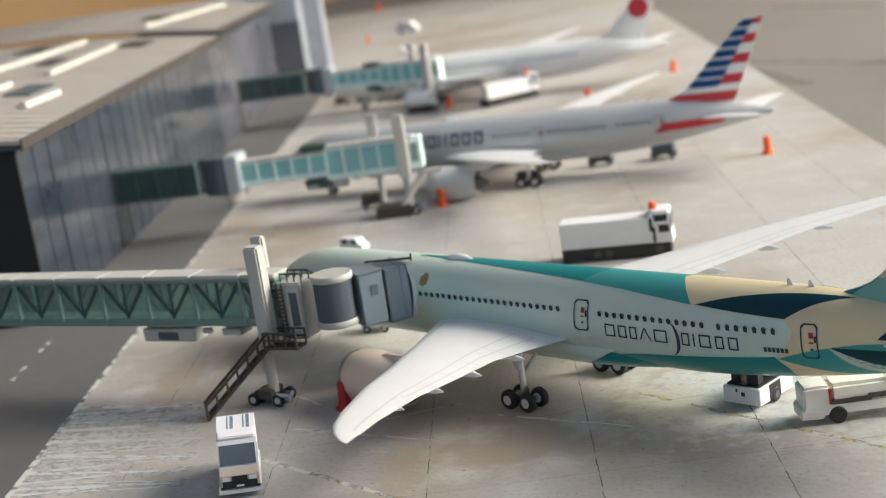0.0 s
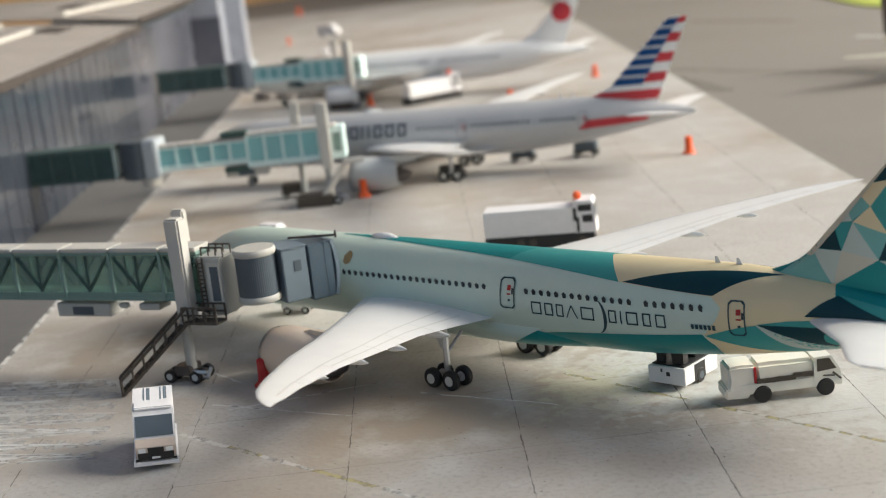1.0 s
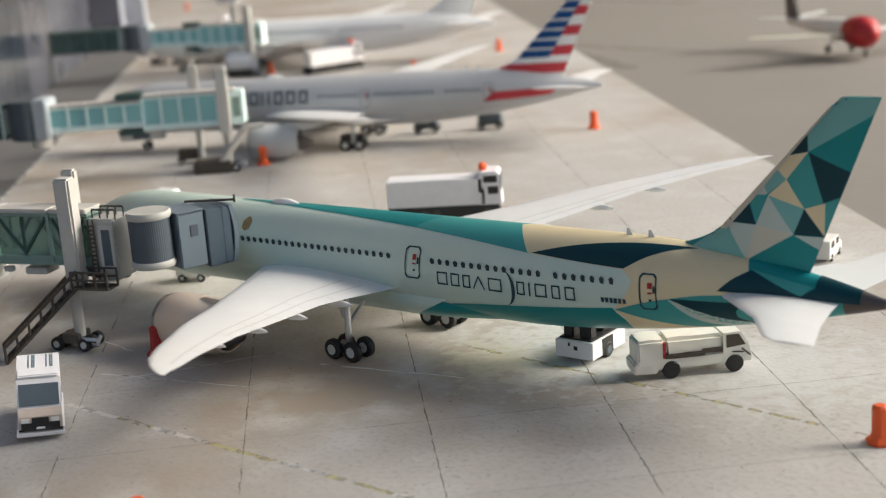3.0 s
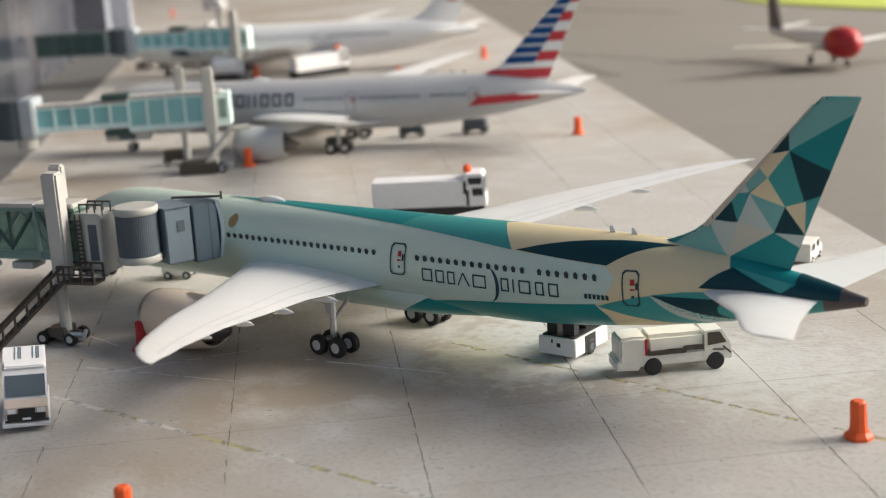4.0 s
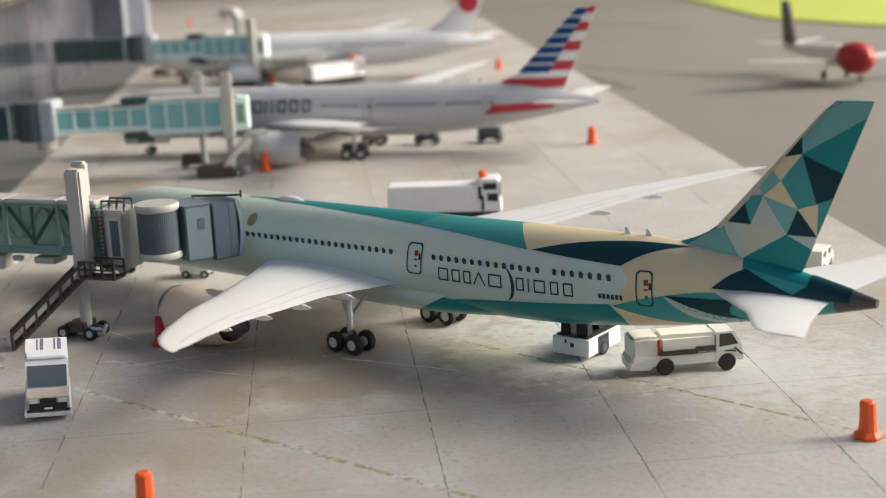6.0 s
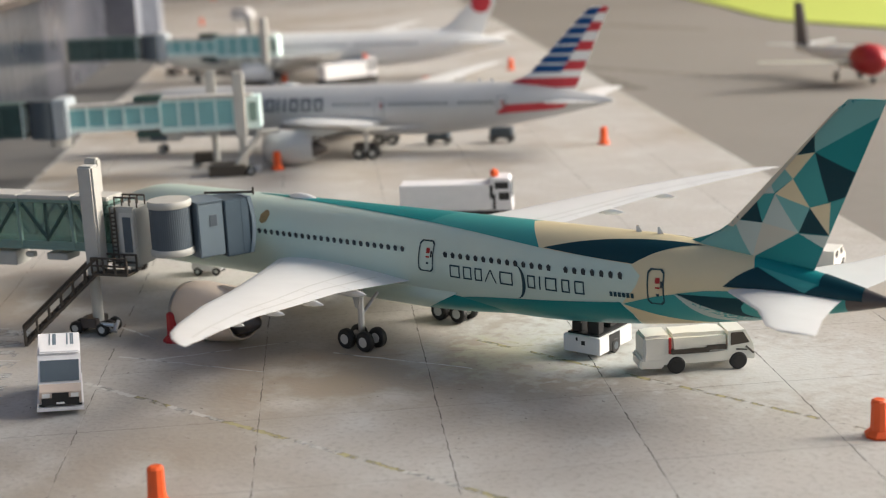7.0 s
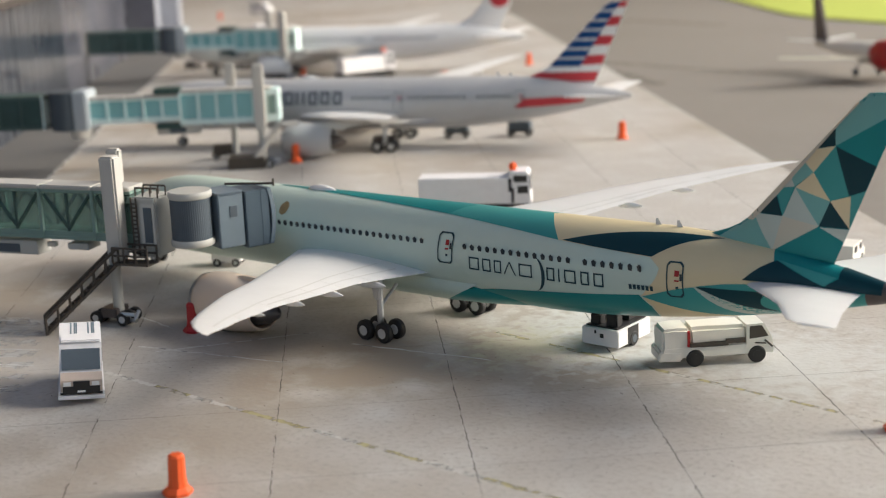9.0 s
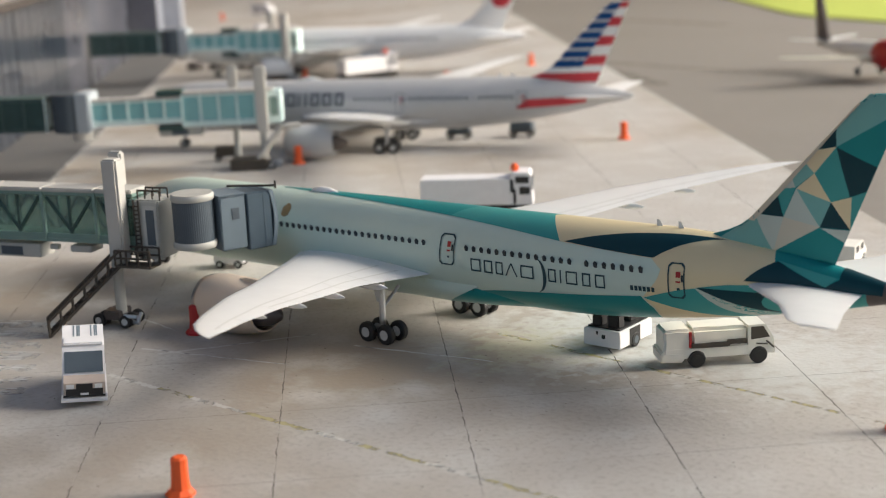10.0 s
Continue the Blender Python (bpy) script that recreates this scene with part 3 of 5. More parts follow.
stripe("teal", curve_through([(31, 166), (35.7, 148), (40.5, 126), (45, 116), (49, 112), (52.6, 110)]) + curve_through([(53.2, 130), (53.2, 150), (52.8, 180)], 4) + [(31, 180)])
stripe("cream", [(52.8, 113.5)] + [(55.5, 133), (58, 152), (60, 175), (52.9, 178)] + [(53.3, 150), (53.3, 130)], 1)
stripe("teal_mid", curve_through([(52.8, 112), (55, 101), (56.3, 97)], 5) + curve_through([(57.0, 115), (58.0, 135), (59.6, 160)], 5) + [(59.3, 168), (56, 140)], 2)
stripe("pale", [(56.2, 97)] + curve_through([(58.0, 108), (59.4, 130), (61.5, 152)], 5) + [(61, 168), (59.6, 160)] + curve_through([(58.0, 135), (57.0, 115), (56.3, 99)], 5), 2)
stripe("dark", [(56.4, 96), (60.6, 100)] + curve_through([(60.2, 115), (60.3, 130), (61.3, 150)], 5) + curve_through([(59.4, 130), (58.0, 108), (56.4, 97)], 5), 3)
stripe("teal_mid", [(56.3, 96), (58.2, 90), (60.5, 86.5), (61, 80), (66, 80), (66.9, 100), (66.9, 178), (61.4, 178), (61.3, 150), (60.2, 118), (60.6, 100)], 2)
stripe("teal", [(60.4, 0), (61, 60), (60.9, 82), (66.9, 95), (66.9, 0)], 1)
stripe("dark", [(59.2, 82), (60.0, 62), (61.0, 40), (64.0, 82)], 4)
stripe("teal_mid", [(61.0, 38), (64.5, 52), (63.9, 80)], 4)
stripe("dark", [(64.6, 0), (64.6, 55), (63.8, 83), (67.0, 92), (67.0, 0)], 5)
for mat, pts in (
        ("teal_light", ((64.28, 15.5), (65.2, 16.55), (66.1, 17.55), (68.3, 17.72), (67.95, 16.6), (64.34, 14.48))),
        ("teal", ((64.34, 14.48), (67.95, 16.6), (66.75, 13.49))),
        ("dark", ((62.95, 14.19), (64.28, 15.5), (64.34, 14.48))),
        ("cream", ((62.95, 14.15), (64.34, 14.48), (63.05, 12.9), (62.35, 13.54))),
        ("dark", ((64.34, 14.48), (66.75, 13.49), (66.2, 12.08), (65.05, 11.72))),
        ("teal_mid", ((64.34, 14.48), (65.05, 11.72), (64.0, 11.34), (63.05, 12.9))),
        ("teal_light", ((62.35, 13.54), (63.05, 12.9), (61.9, 11.99), (61.55, 12.75))),
        ("cream", ((63.05, 12.9), (64.0, 11.34), (61.95, 11.95))),
        ("teal_mid", ((60.75, 11.75), (61.9, 11.99), (61.18, 10.23))),
        ("dark", ((59.35, 10.25), (60.65, 11.7), (61.18, 10.23))),
        ("pale", ((60.8, 11.8), (61.55, 12.7), (61.9, 11.99))),
        ("pale", ((61.95, 11.95), (63.32, 9.85), (61.18, 10.23))),
        ("pale_cream", ((61.18, 10.23), (63.32, 9.85), (60.5, 8.12))),
        ("teal_light", ((61.95, 11.95), (64.0, 11.34), (63.32, 9.85))),
        ("dark", ((64.0, 11.34), (65.25, 9.85), (63.32, 9.85))),
        ("cream", ((64.0, 11.34), (65.15, 11.72), (65.4, 9.85))),
        ("teal_mid", ((65.15, 11.72), (66.2, 12.08), (65.45, 9.9))),
        ("pale", ((63.35, 9.8), (65.3, 9.8), (65.05, 9.08))),
        ("teal", ((63.32, 9.85), (65.05, 9.08), (64.6, 7.85), (60.5, 8.1))),
        ("pale", ((59.3, 10.2), (61.18, 10.23), (60.5, 8.12))),
        ("teal_light", ((57.7, 9.0), (59.3, 10.2), (60.5, 8.12), (58.6, 7.6), (56.2, 8.0)))):
    fin_mark(fin, mat, pts)
fin_mark(fin, "pale_cream", [(FIN_LE(z) + 0.02, z) for z in (9.3, 10, 11, 12, 13, 14, 15, 16, 16.3)] + [(FIN_LE(z) + 0.5 - 0.3 * clamp((z - 11) / 4), z) for z in (16.3, 16, 15, 14, 13, 12, 11, 10, 9.3)], 0, 2, "fin_leading_edge", drop=False)
window_row(hull, green_jet, [20.87 + 0.640 * i for i in range(24)], 6.12, WINDOW)
window_row(hull, green_jet, [39.35 + 0.641 * i for i in range(14)] + [48.93 + 0.63 * i for i in range(7)], 6.10, WINDOW)
for dx in (6.6, 16.4):
    door_marks(hull, green_jet, dx, dx + 1.35, 4.75, 6.95)
door_marks(hull, green_jet, 37.05, 38.35, 4.92, 6.93)
door_marks(hull, green_jet, 54.5, 55.6, 4.62, 6.75)
skin_mark("crest", hull, green_jet, "brown_ink", [(21.2, 6.85), (21.55, 6.7), (21.95, 6.85), (22.05, 7.3), (21.8, 7.55), (21.5, 7.6), (21.15, 7.3)], 1)
def title_shape(body, parent, ink, x, w, z, h, q, kind):
    """One plain mark of a title: an open box, an open wedge or a bar, in even strokes."""
    if kind == "bar":
        rows = [((x, z), (x + q, z), (x + q, z + h), (x, z + h))]
    elif kind == "wedge":
        m = x + w / 2
        rows = [((x, z), (x + q, z), (m + q / 2, z + h), (m - q / 2, z + h)), ((x + w - q, z), (x + w, z), (m + q / 2, z + h), (m - q / 2, z + h))]
    else:
        rows = [((x, z), (x + q, z), (x + q, z + h), (x, z + h)), ((x + w - q, z), (x + w, z), (x + w, z + h), (x + w - q, z + h)),
                ((x + q, z), (x + w - q, z), (x + w - q, z + q), (x + q, z + q)), ((x + q, z + h - q), (x + w - q, z + h - q), (x + w - q, z + h), (x + q, z + h))]
    for row in rows:
        skin_mark("title_mark", body, parent, ink, list(row), 2)


tx = 39.76
for w, gap, kind in ((0.85, 0.28, "box"), (0.7, 0.27, "box"), (0.6, 0.18, "box"), (1.0, 0.25, "wedge"), (1.05, 1.15, "box"), (0.6, 0.3, "box"), (0.1, 0.35, "bar"), (0.85, 0.35, "box"), (0.6, 0.33, "box"), (0.7, 0, "box")):
    title_shape(hull, green_jet, "ink", tx, w, 4.74, 0.84, 0.1, kind)
    tx += w + gap
arc = [(45.0 + 0.95 * math.cos(radians(q)), 5.0 + 1.12 * math.sin(radians(q)), 0.26 * math.cos(radians(q) * 0.95)) for q in range(-90, 95, 15)]
for (ax, az, aw), (bx, bz, bw) in zip(arc, arc[1:]):
    skin_mark("title_crescent", hull, green_jet, "ink", [(ax, az), (bx, bz), (bx - max(bw, 0.02), bz), (ax - max(aw, 0.02), az)], 2, tol=2)
for i in range(6):
    skin_mark("registration_bar", hull, green_jet, "ink", [(52.0 + 0.28 * i, 4.85), (52.2 + 0.28 * i, 4.85), (52.2 + 0.28 * i, 5.15), (52.0 + 0.28 * i, 5.15)], 2)

# -- the silver twin behind it --
silver_jet, hull2, fin2 = airliner("airliner", -48.3, 37.4, 28, 0, 62.8, "silver", "white", "silver", "white",
    "silver model airliner with red, white and blue striped tail", aft=2.5, engine_aft=3.0, stab_aft=0.4, stab_span=0.72)
T9 = 62.8 - 68.3
window_row(hull2, silver_jet, [29.6 + 0.62 * i for i in range(8)] + [36.5 + 0.62 * i for i in range(12)] + [45 + 0.62 * i for i in range(7)], 6.1, WINDOW)
for dx in (6.2, 15.6, 34.6, 49.3):
    door_marks(hull2, silver_jet, dx, dx + 1.2, 4.7, 6.8, 0.05)
for tx, w, kind in ((17.4, 1.3, "wedge"), (19.0, 1.5, "box"), (20.8, 1.2, "box"), (22.3, 0.35, "bar"), (23.1, 0.35, "bar"), (23.9, 1.15, "box"), (25.4, 1.2, "box"), (27.0, 1.15, "box")):
    title_shape(hull2, silver_jet, "grey_ink", tx, w, 5.4, 1.55, 0.34, kind)
front = lambda z: FIN_LE(z) + 0.1
back = lambda z: FIN_TE(z) - 0.05
split = lambda z: FIN_LE(z) + 0.6 * (FIN_TE(z) - FIN_LE(z))
def tail_band(mat, x0, x1, z0, z1):
    fin_mark(fin2, mat, [(x0(z0 + (z1 - z0) * i / 3), z0 + (z1 - z0) * i / 3) for i in range(4)] + [(x1(z1), z1), (x1(z0), z0)], T9, 1, "tail_stripe", drop=False)
for z0, z1 in ((9.5, 10.6), (11.75, 12.85), (14.0, 15.05), (16.1, 16.85)):
    tail_band("red_bright", split, back, z0, z1)
for i in range(7):
    tail_band("blue", front, split, 9.3 + 1.09 * i, 10.15 + 1.09 * i)
tail_band("red_bright", front, back, 7.5, 8.65)
skin_mark("tail_stripe", hull2, silver_jet, "red_bright", [(49.2, 4.75), (50.4, 5.8), (52.5, 5.85), (54.5, 5.9), (56.3, 5.98), (58.0, 6.05), (57.2, 5.2), (55.0, 5.0), (52.0, 4.85)], 2)

# -- the white twin at the third stand, and its far neighbour --
white_jet, hull3, fin3 = airliner("airliner", -105.7, 92, 30, 0, 62.8, "white", "white", "white", "white",
    "white model airliner with a round red emblem on the tail")
fin_mark(fin3, "red_bright", [(63.9 + 1.75 * math.cos(i * math.pi / 10), 12.6 + 1.75 * math.sin(i * math.pi / 10)) for i in range(20)], T9, 1, "tail_emblem", drop=False)
window_row(hull3, white_jet, [22.5 + 0.62 * i for i in range(20)] + [36.5 + 0.62 * i for i in range(18)], 6.1, WINDOW)
for i in range(5):
    skin_mark("title_bar", hull3, white_jet, "ink", [(12 + 1.4 * i, 5.9), (13 + 1.4 * i, 5.9), (13 + 1.4 * i, 6.9), (12 + 1.4 * i, 6.9)], 2)


# ---- the setting ----
R2 = math.sqrt(0.5)
def along(s, v):
    """From the sum x + y and the run v along the terminal to x, y."""
    return (s / 2 - v * R2, s / 2 + v * R2)


def strip(name, s0, s1, v0, v1, z, thick, material, label=""):
    bm = bmesh.new()
    pts = [along(s0, v0), along(s1, v0), along(s1, v1), along(s0, v1)]
    loft(bm, [[(px, py, z - thick) for px, py in pts], [(px, py, z) for px, py in pts]])
    return tagged(link(name, bm, material), label, kind="structure")


table = link("table", boxes((-900, 700, -500, 1100, -8, -2.2)), "table")
tagged(table, "tan wooden tabletop under the whole diorama", "table", kind="structure")
wall_back = link("wall_back", boxes((-620, -600, -900, 1300, -60, 700)), "room_wall")
tagged(wall_back, "plain tan room wall beyond the table", kind="structure")
base = link("ground", boxes((-420, 420, -200, 420, -2.2, -0.35)), "taxiway")
tagged(base, "brown-grey printed taxiway board", kind="structure")
strip("road", -62, -21.7, -75, 190, 0.03, 0.35, "road", "dark grey service road with white dashes")
for i in range(-7, 2):
    strip("road_dash", -34.3, -33.75, 1.7 + 8.0 * i, 5.4 + 8.0 * i, 0.045, 0.012, "line_white")
strip("road_edge_line", -22.1, -21.5, -60, 120, 0.045, 0.012, "line_white", "worn white line along the road edge")
strip("apron_far", -230, -25.9, 190, 420, -0.04, 0.28, "apron", "pale grey concrete apron round the pier block")
strip("apron_far", -25.9, 91.2, 188, 420, -0.04, 0.28, "apron", "pale grey concrete apron beyond the stands")
apron = strip("apron", -25.9, 91.2, -75, 196, -0.05, 0.28, "joint", "pale grey concrete apron of square slabs")
SLAB = 14.9 * R2
GAP = 0.006
bm = bmesh.new()
h = SLAB / 2 - GAP
loft(bm, [[(a * q, b * q, z) for a, b in ((-1, -1), (1, -1), (1, 1), (-1, 1))] for q, z in ((h, -0.05), (h, -0.012), (h - 0.02, 0.0))])
slab0 = link("slab", bm, "apron")
slab_mesh = slab0.data
bpy.data.objects.remove(slab0)
for i in range(8):
    for j in range(-7, 18):
        short = 0.836 if i == 7 else 1.0           # the outer row is cut at the apron's edge
        cx, cy = along(-25.6 + 14.9 * (i + short / 2), 0.2 + SLAB * (j + 0.5))
        piece("slab", slab_mesh, apron, pose(cx * K, cy * K, 0, 0, 0, 45) @ Matrix.Diagonal((short, 1, 1, 1)))


def ground_stroke(name, p, q, w0, w1, material, z=0.003, wave=0.05, n=14, label=""):
    bm = bmesh.new()
    p, q = Vector(p), Vector(q)
    side = Vector((-(q - p).y, (q - p).x)).normalized()
    rows = []
    for i in range(n + 1):
        t = i / n
        c = p.lerp(q, t) + side * random.uniform(-wave, wave)
        w = (w0 + (w1 - w0) * t) * random.uniform(0.7, 1.2) / 2
        rows.append([bm.verts.new((*(c + side * w), z)), bm.verts.new((*(c - side * w), z))])
    for r, s in zip(rows, rows[1:]):
        bm.faces.new((r[0], r[1], s[1], s[0]))
    return tagged(link(name, bm, material), label, kind="structure")


def lead_line(points, y, white_every):
    for i, (x0, x1) in enumerate(points):
        ground_stroke("guide_line", (x0, y + 0.02 * x0 - 0.6), (x1, y + 0.02 * x1 - 0.6), 0.42, 0.38, "line_white" if i % 2 == white_every else "yellow", 0.003, 0.08, 30)


lead_line([(24.5, 29.6), (29.6, 32.8), (32.8, 37.6), (37.6, 43.5), (43.5, 46.8), (46.8, 51.5), (51.5, 55.5), (55.5, 64), (64, 76)], -21.6, 0)
for x0, x1 in ((40.5, 44), (45, 51), (52.5, 66), (66.5, 84)):
    ground_stroke("guide_line", (x0, -1.7 + 0.055 * (52 - x0)), (x1, -1.7 + 0.055 * (52 - x1)), 0.42, 0.34, "yellow")
for i in range(7):          # a pale rubbed patch under fine chalk streaks
    ground_stroke("chalk_haze", (-3 + 2.7 * i, -26.0 - 1.25 * i), (11.5 + 1.9 * i, -17.2 - 1.6 * i), 2.6, 1.2, "chalk_haze", 0.003 + 0.0006 * i, 0.2, 20)
for i in range(26):
    u = 0.42 * i
    ground_stroke("chalk_stroke", (-5 + 1.75 * u + random.uniform(-2, 2), -25.5 - 0.85 * u), (10.5 + 1.25 * u + random.uniform(-3, 1.5), -16.8 - 1.08 * u), random.uniform(0.12, 0.5), 0.12, "chalk", 0.009 + 0.0004 * i, 0.06, 20)
for p, q in (((22, -17), (33, -13.8)), ((24, -17.2), (30, -8)), ((34, -8.5), (44, -6)), ((13, -12), (21, -13))):
    ground_stroke("chalk_stroke", p, q, 0.22, 0.12, "chalk", 0.012, 0.08)

for i in range(1, 8):          # worn, broken joint lines between the slabs
    for k in range(26):
        v = -60 + 5.3 * k
        p, q = along(-25.6 + 14.9 * i, v), along(-25.6 + 14.9 * i, v + random.uniform(2.5, 5.4))
        ground_stroke("joint_crack", p, q, random.uniform(0.03, 0.08), random.uniform(0.04, 0.09), "joint", 0.005, 0.045, 12)
for j in range(-4, 12):
    for k in range(9):
        v, t0 = 0.2 + SLAB * j, -25.6 + 13.0 * k
        ground_stroke("joint_crack", along(t0, v), along(t0 + random.uniform(4, 12), v), 0.02, 0.035, "joint_faint", 0.005, 0.05, 10)

def scatter_marks(name, n, centre, spread, size, material, z, label):
    """Many small scuffs in one mesh."""
    bm = bmesh.new()
    for _ in range(n):
        cx, cy = random.gauss(centre[0], spread[0]), random.gauss(centre[1], spread[1])
        a, ln, w = random.uniform(-0.5, 0.9), random.uniform(0.3, 1.0) * size, random.uniform(0.1, 0.3) * size
        k = random.randint(5, 8)
        bm.faces.new([bm.verts.new((cx + q * (ln * math.cos(t) * math.cos(a) - w * math.sin(t) * math.sin(a)), cy + q * (ln * math.cos(t) * math.sin(a) + w * math.sin(t) * math.cos(a)), z))
                      for t, q in ((2 * math.pi * i / k, random.uniform(0.6, 1.15)) for i in range(k))])
        z += 0.00002
    return tagged(link(name, bm, material), label, "marks", kind="stuff")


scatter_marks("dark_specks", 190, (46, -14), (16, 12), 0.17, "joint", 0.004, "small dark specks on the concrete apron")

# dark taxiway streaks; the one beside the propeller plane paints its shadow
for p, q, w in (((-92, 216), (-61, 210), 5.0), ((-46, 139), (-4, 134), 2.6), ((-40, 130), (-20, 116), 5.0)):
    ground_stroke("tyre_mark", p, q, w, w * 0.7, "tyre_mark", -0.33, 0.5, 24)

# green mat beyond the taxiway
bm = bmesh.new()
edge = curve_through([(-150, 330), (-93, 273), (-60, 238), (-43, 228), (-19, 219), (20, 215), (80, 205)], 6)
loft(bm, [[(px, py, z) for px, py in edge + [(300, 205), (300, 430), (-150, 430)]] for z in (-0.35, 0.1)])
tagged(link("lawn", bm, "green_mat"), "lime green mat edging the taxiway", kind="structure")


# unseen wall added round the area lamp, with an opening for it
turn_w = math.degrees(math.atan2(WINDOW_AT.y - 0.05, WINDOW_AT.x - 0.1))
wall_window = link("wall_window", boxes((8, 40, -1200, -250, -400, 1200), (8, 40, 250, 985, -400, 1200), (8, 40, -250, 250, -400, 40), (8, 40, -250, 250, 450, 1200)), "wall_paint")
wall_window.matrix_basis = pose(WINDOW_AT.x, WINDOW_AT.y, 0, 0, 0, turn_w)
tagged(wall_window, "added unseen pale wall with an opening for the area lamp", kind="structure")

# ---- terminal ----
def at_wall(v, out, z):
    px, py = along(-37 + out / R2, v)
    return (px, py, z)


def wall_box(bm, v0, v1, o0, o1, z0, z1):
    return loft(bm, [[at_wall(v, o, z) for v, o in ((v0, o0), (v1, o0), (v1, o1), (v0, o1))] for z in (z0, z1)])


V_NEAR, V_SEAM, V_FAR = 12.5, 109.0, 185.0
terminal = thing("terminal", 0, 0, 0, 0, "long terminal with printed blue glass facade and grey card roof", "terminal")
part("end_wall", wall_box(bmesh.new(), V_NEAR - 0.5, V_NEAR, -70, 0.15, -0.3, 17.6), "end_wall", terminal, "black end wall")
part("core", wall_box(bmesh.new(), V_NEAR, V_FAR, -70, -0.6, -0.3, 17.0), "facade", terminal)
n_panel = 34
for i in range(n_panel):
    w = (V_FAR - V_NEAR) / n_panel
    v0 = V_NEAR + i * w
    bm = bmesh.new()
    wall_box(bm, v0 + 0.06, v0 + w - 0.06, -0.6, random.uniform(-0.04, 0.02), -0.2, 17.6)
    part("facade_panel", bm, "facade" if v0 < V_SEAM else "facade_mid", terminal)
    part("mullion", wall_box(bmesh.new(), v0 - 0.06, v0 + 0.06, -0.6, 0.05, -0.2, 17.6), "facade", terminal)
for z in (4.6, 9.0, 13.4):
    part("transom", wall_box(bmesh.new(), V_NEAR, V_FAR, -0.02, 0.08, z, z + 0.12), "facade", terminal)
# shade below the roof edge is put into the eave's dark colour
part("eave", wall_box(bmesh.new(), V_NEAR - 0.8, V_FAR, -1.2, 0.7, 17.6, 18.0), "slate_dark", terminal, "eave with shade painted in dark slate")
# roof: two card bays stepping up, each with ribs
for b, (v0, v1, lift) in enumerate(((V_NEAR - 1.2, 122.0, 0.0), (121.0, V_FAR + 2, 1.2))):
    bm = bmesh.new()
    steps = [(1.2, 18.0), (-6, 18.9), (-14, 19.8), (-24, 20.6), (-36, 21.0), (-52, 21.0), (-72, 20.4)]
    loft(bm, [[at_wall(v, o, z + lift + dz) for v, dz in ((v0, 0), (v1, 0), (v1, 0.45), (v0, 0.45))] for o, z in steps])
    roof = part("roof_bay", bm, "roof", terminal, "ribbed grey card roof")
    for j in range(int((v1 - v0) / 3.4)):
        v = v0 + 1.2 + 3.4 * j
        bm = bmesh.new()
        loft(bm, [[at_wall(v + dv, o, z + lift + 0.45 + dz) for dv, dz in ((0, -0.05), (0.22, -0.05), (0.22, 0.10), (0, 0.10))] for o, z in steps])
        part("roof_rib", bm, "roof", roof)
    def roof_z(o):
        k = max(i for i in range(len(steps) - 1) if steps[i][0] >= o)
        (o0, z0), (o1, z1) = steps[k], steps[k + 1]
        return z0 + (z1 - z0) * (o - o0) / (o1 - o0) + lift + 0.45
    for va, oa, vb, ob_, w in (((28, -14.5, 55, -13.8, 0.5), (62, -22.5, 116, -20.8, 0.55), (66, -12.2, 105, -12.8, 0.5), (34, -5.5, 46, -5.0, 0.4)) if b == 0 else ((125, -12.5, 180, -8.0, 0.5),)):
        bm = bmesh.new()
        loft(bm, [[(*at_wall(v, o + da, 0)[:2], roof_z(o) + dz) for da, dz in ((-w, -0.3), (w, -0.3), (w * 0.8, 0.65), (-w * 0.8, 0.65))] for v, o in ((va, oa), (vb, ob_))])
        part("skylight", bm, "bridge_roof", roof, "long white skylight strip")
    for v, o, dv, do in (((108, -10.2, 5, 2.0), (110, -26.5, 7, 2.5), (50, -9.8, 5, 1.6), (84, -17, 4, 1.2)) if b == 0 else ((150, -16, 5, 2),)):
        bm = bmesh.new()
        loft(bm, [[(*at_wall(v + a * dv, o + c * do, 0)[:2], roof_z(o + c * do) + dz) for a, c in ((-1, -1), (1, -1), (1, 1), (-1, 1))] for dz in (-0.2, 0.22)])
        part("roof_hatch", bm, "slate_dark" if v < 60 else "card_edge", roof, "dark raised roof patch")
    part("roof_edge", loft(bmesh.new(), [[at_wall(v, o, z + lift) for o, z in ((1.15, 17.5), (1.34, 17.5), (1.34, 18.55), (1.15, 18.55))] for v in (v0, v1)]), "card_edge", roof, "worn card edge")
# stepped pale block at the far end of the facade
block = thing("pier_block", 0, 0, 0, 0, "pale blue stepped pier block beyond the facade", "building")
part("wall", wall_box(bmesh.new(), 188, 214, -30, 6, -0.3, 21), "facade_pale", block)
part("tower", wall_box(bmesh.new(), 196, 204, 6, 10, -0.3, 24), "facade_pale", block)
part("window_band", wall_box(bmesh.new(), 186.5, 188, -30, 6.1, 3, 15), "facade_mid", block)


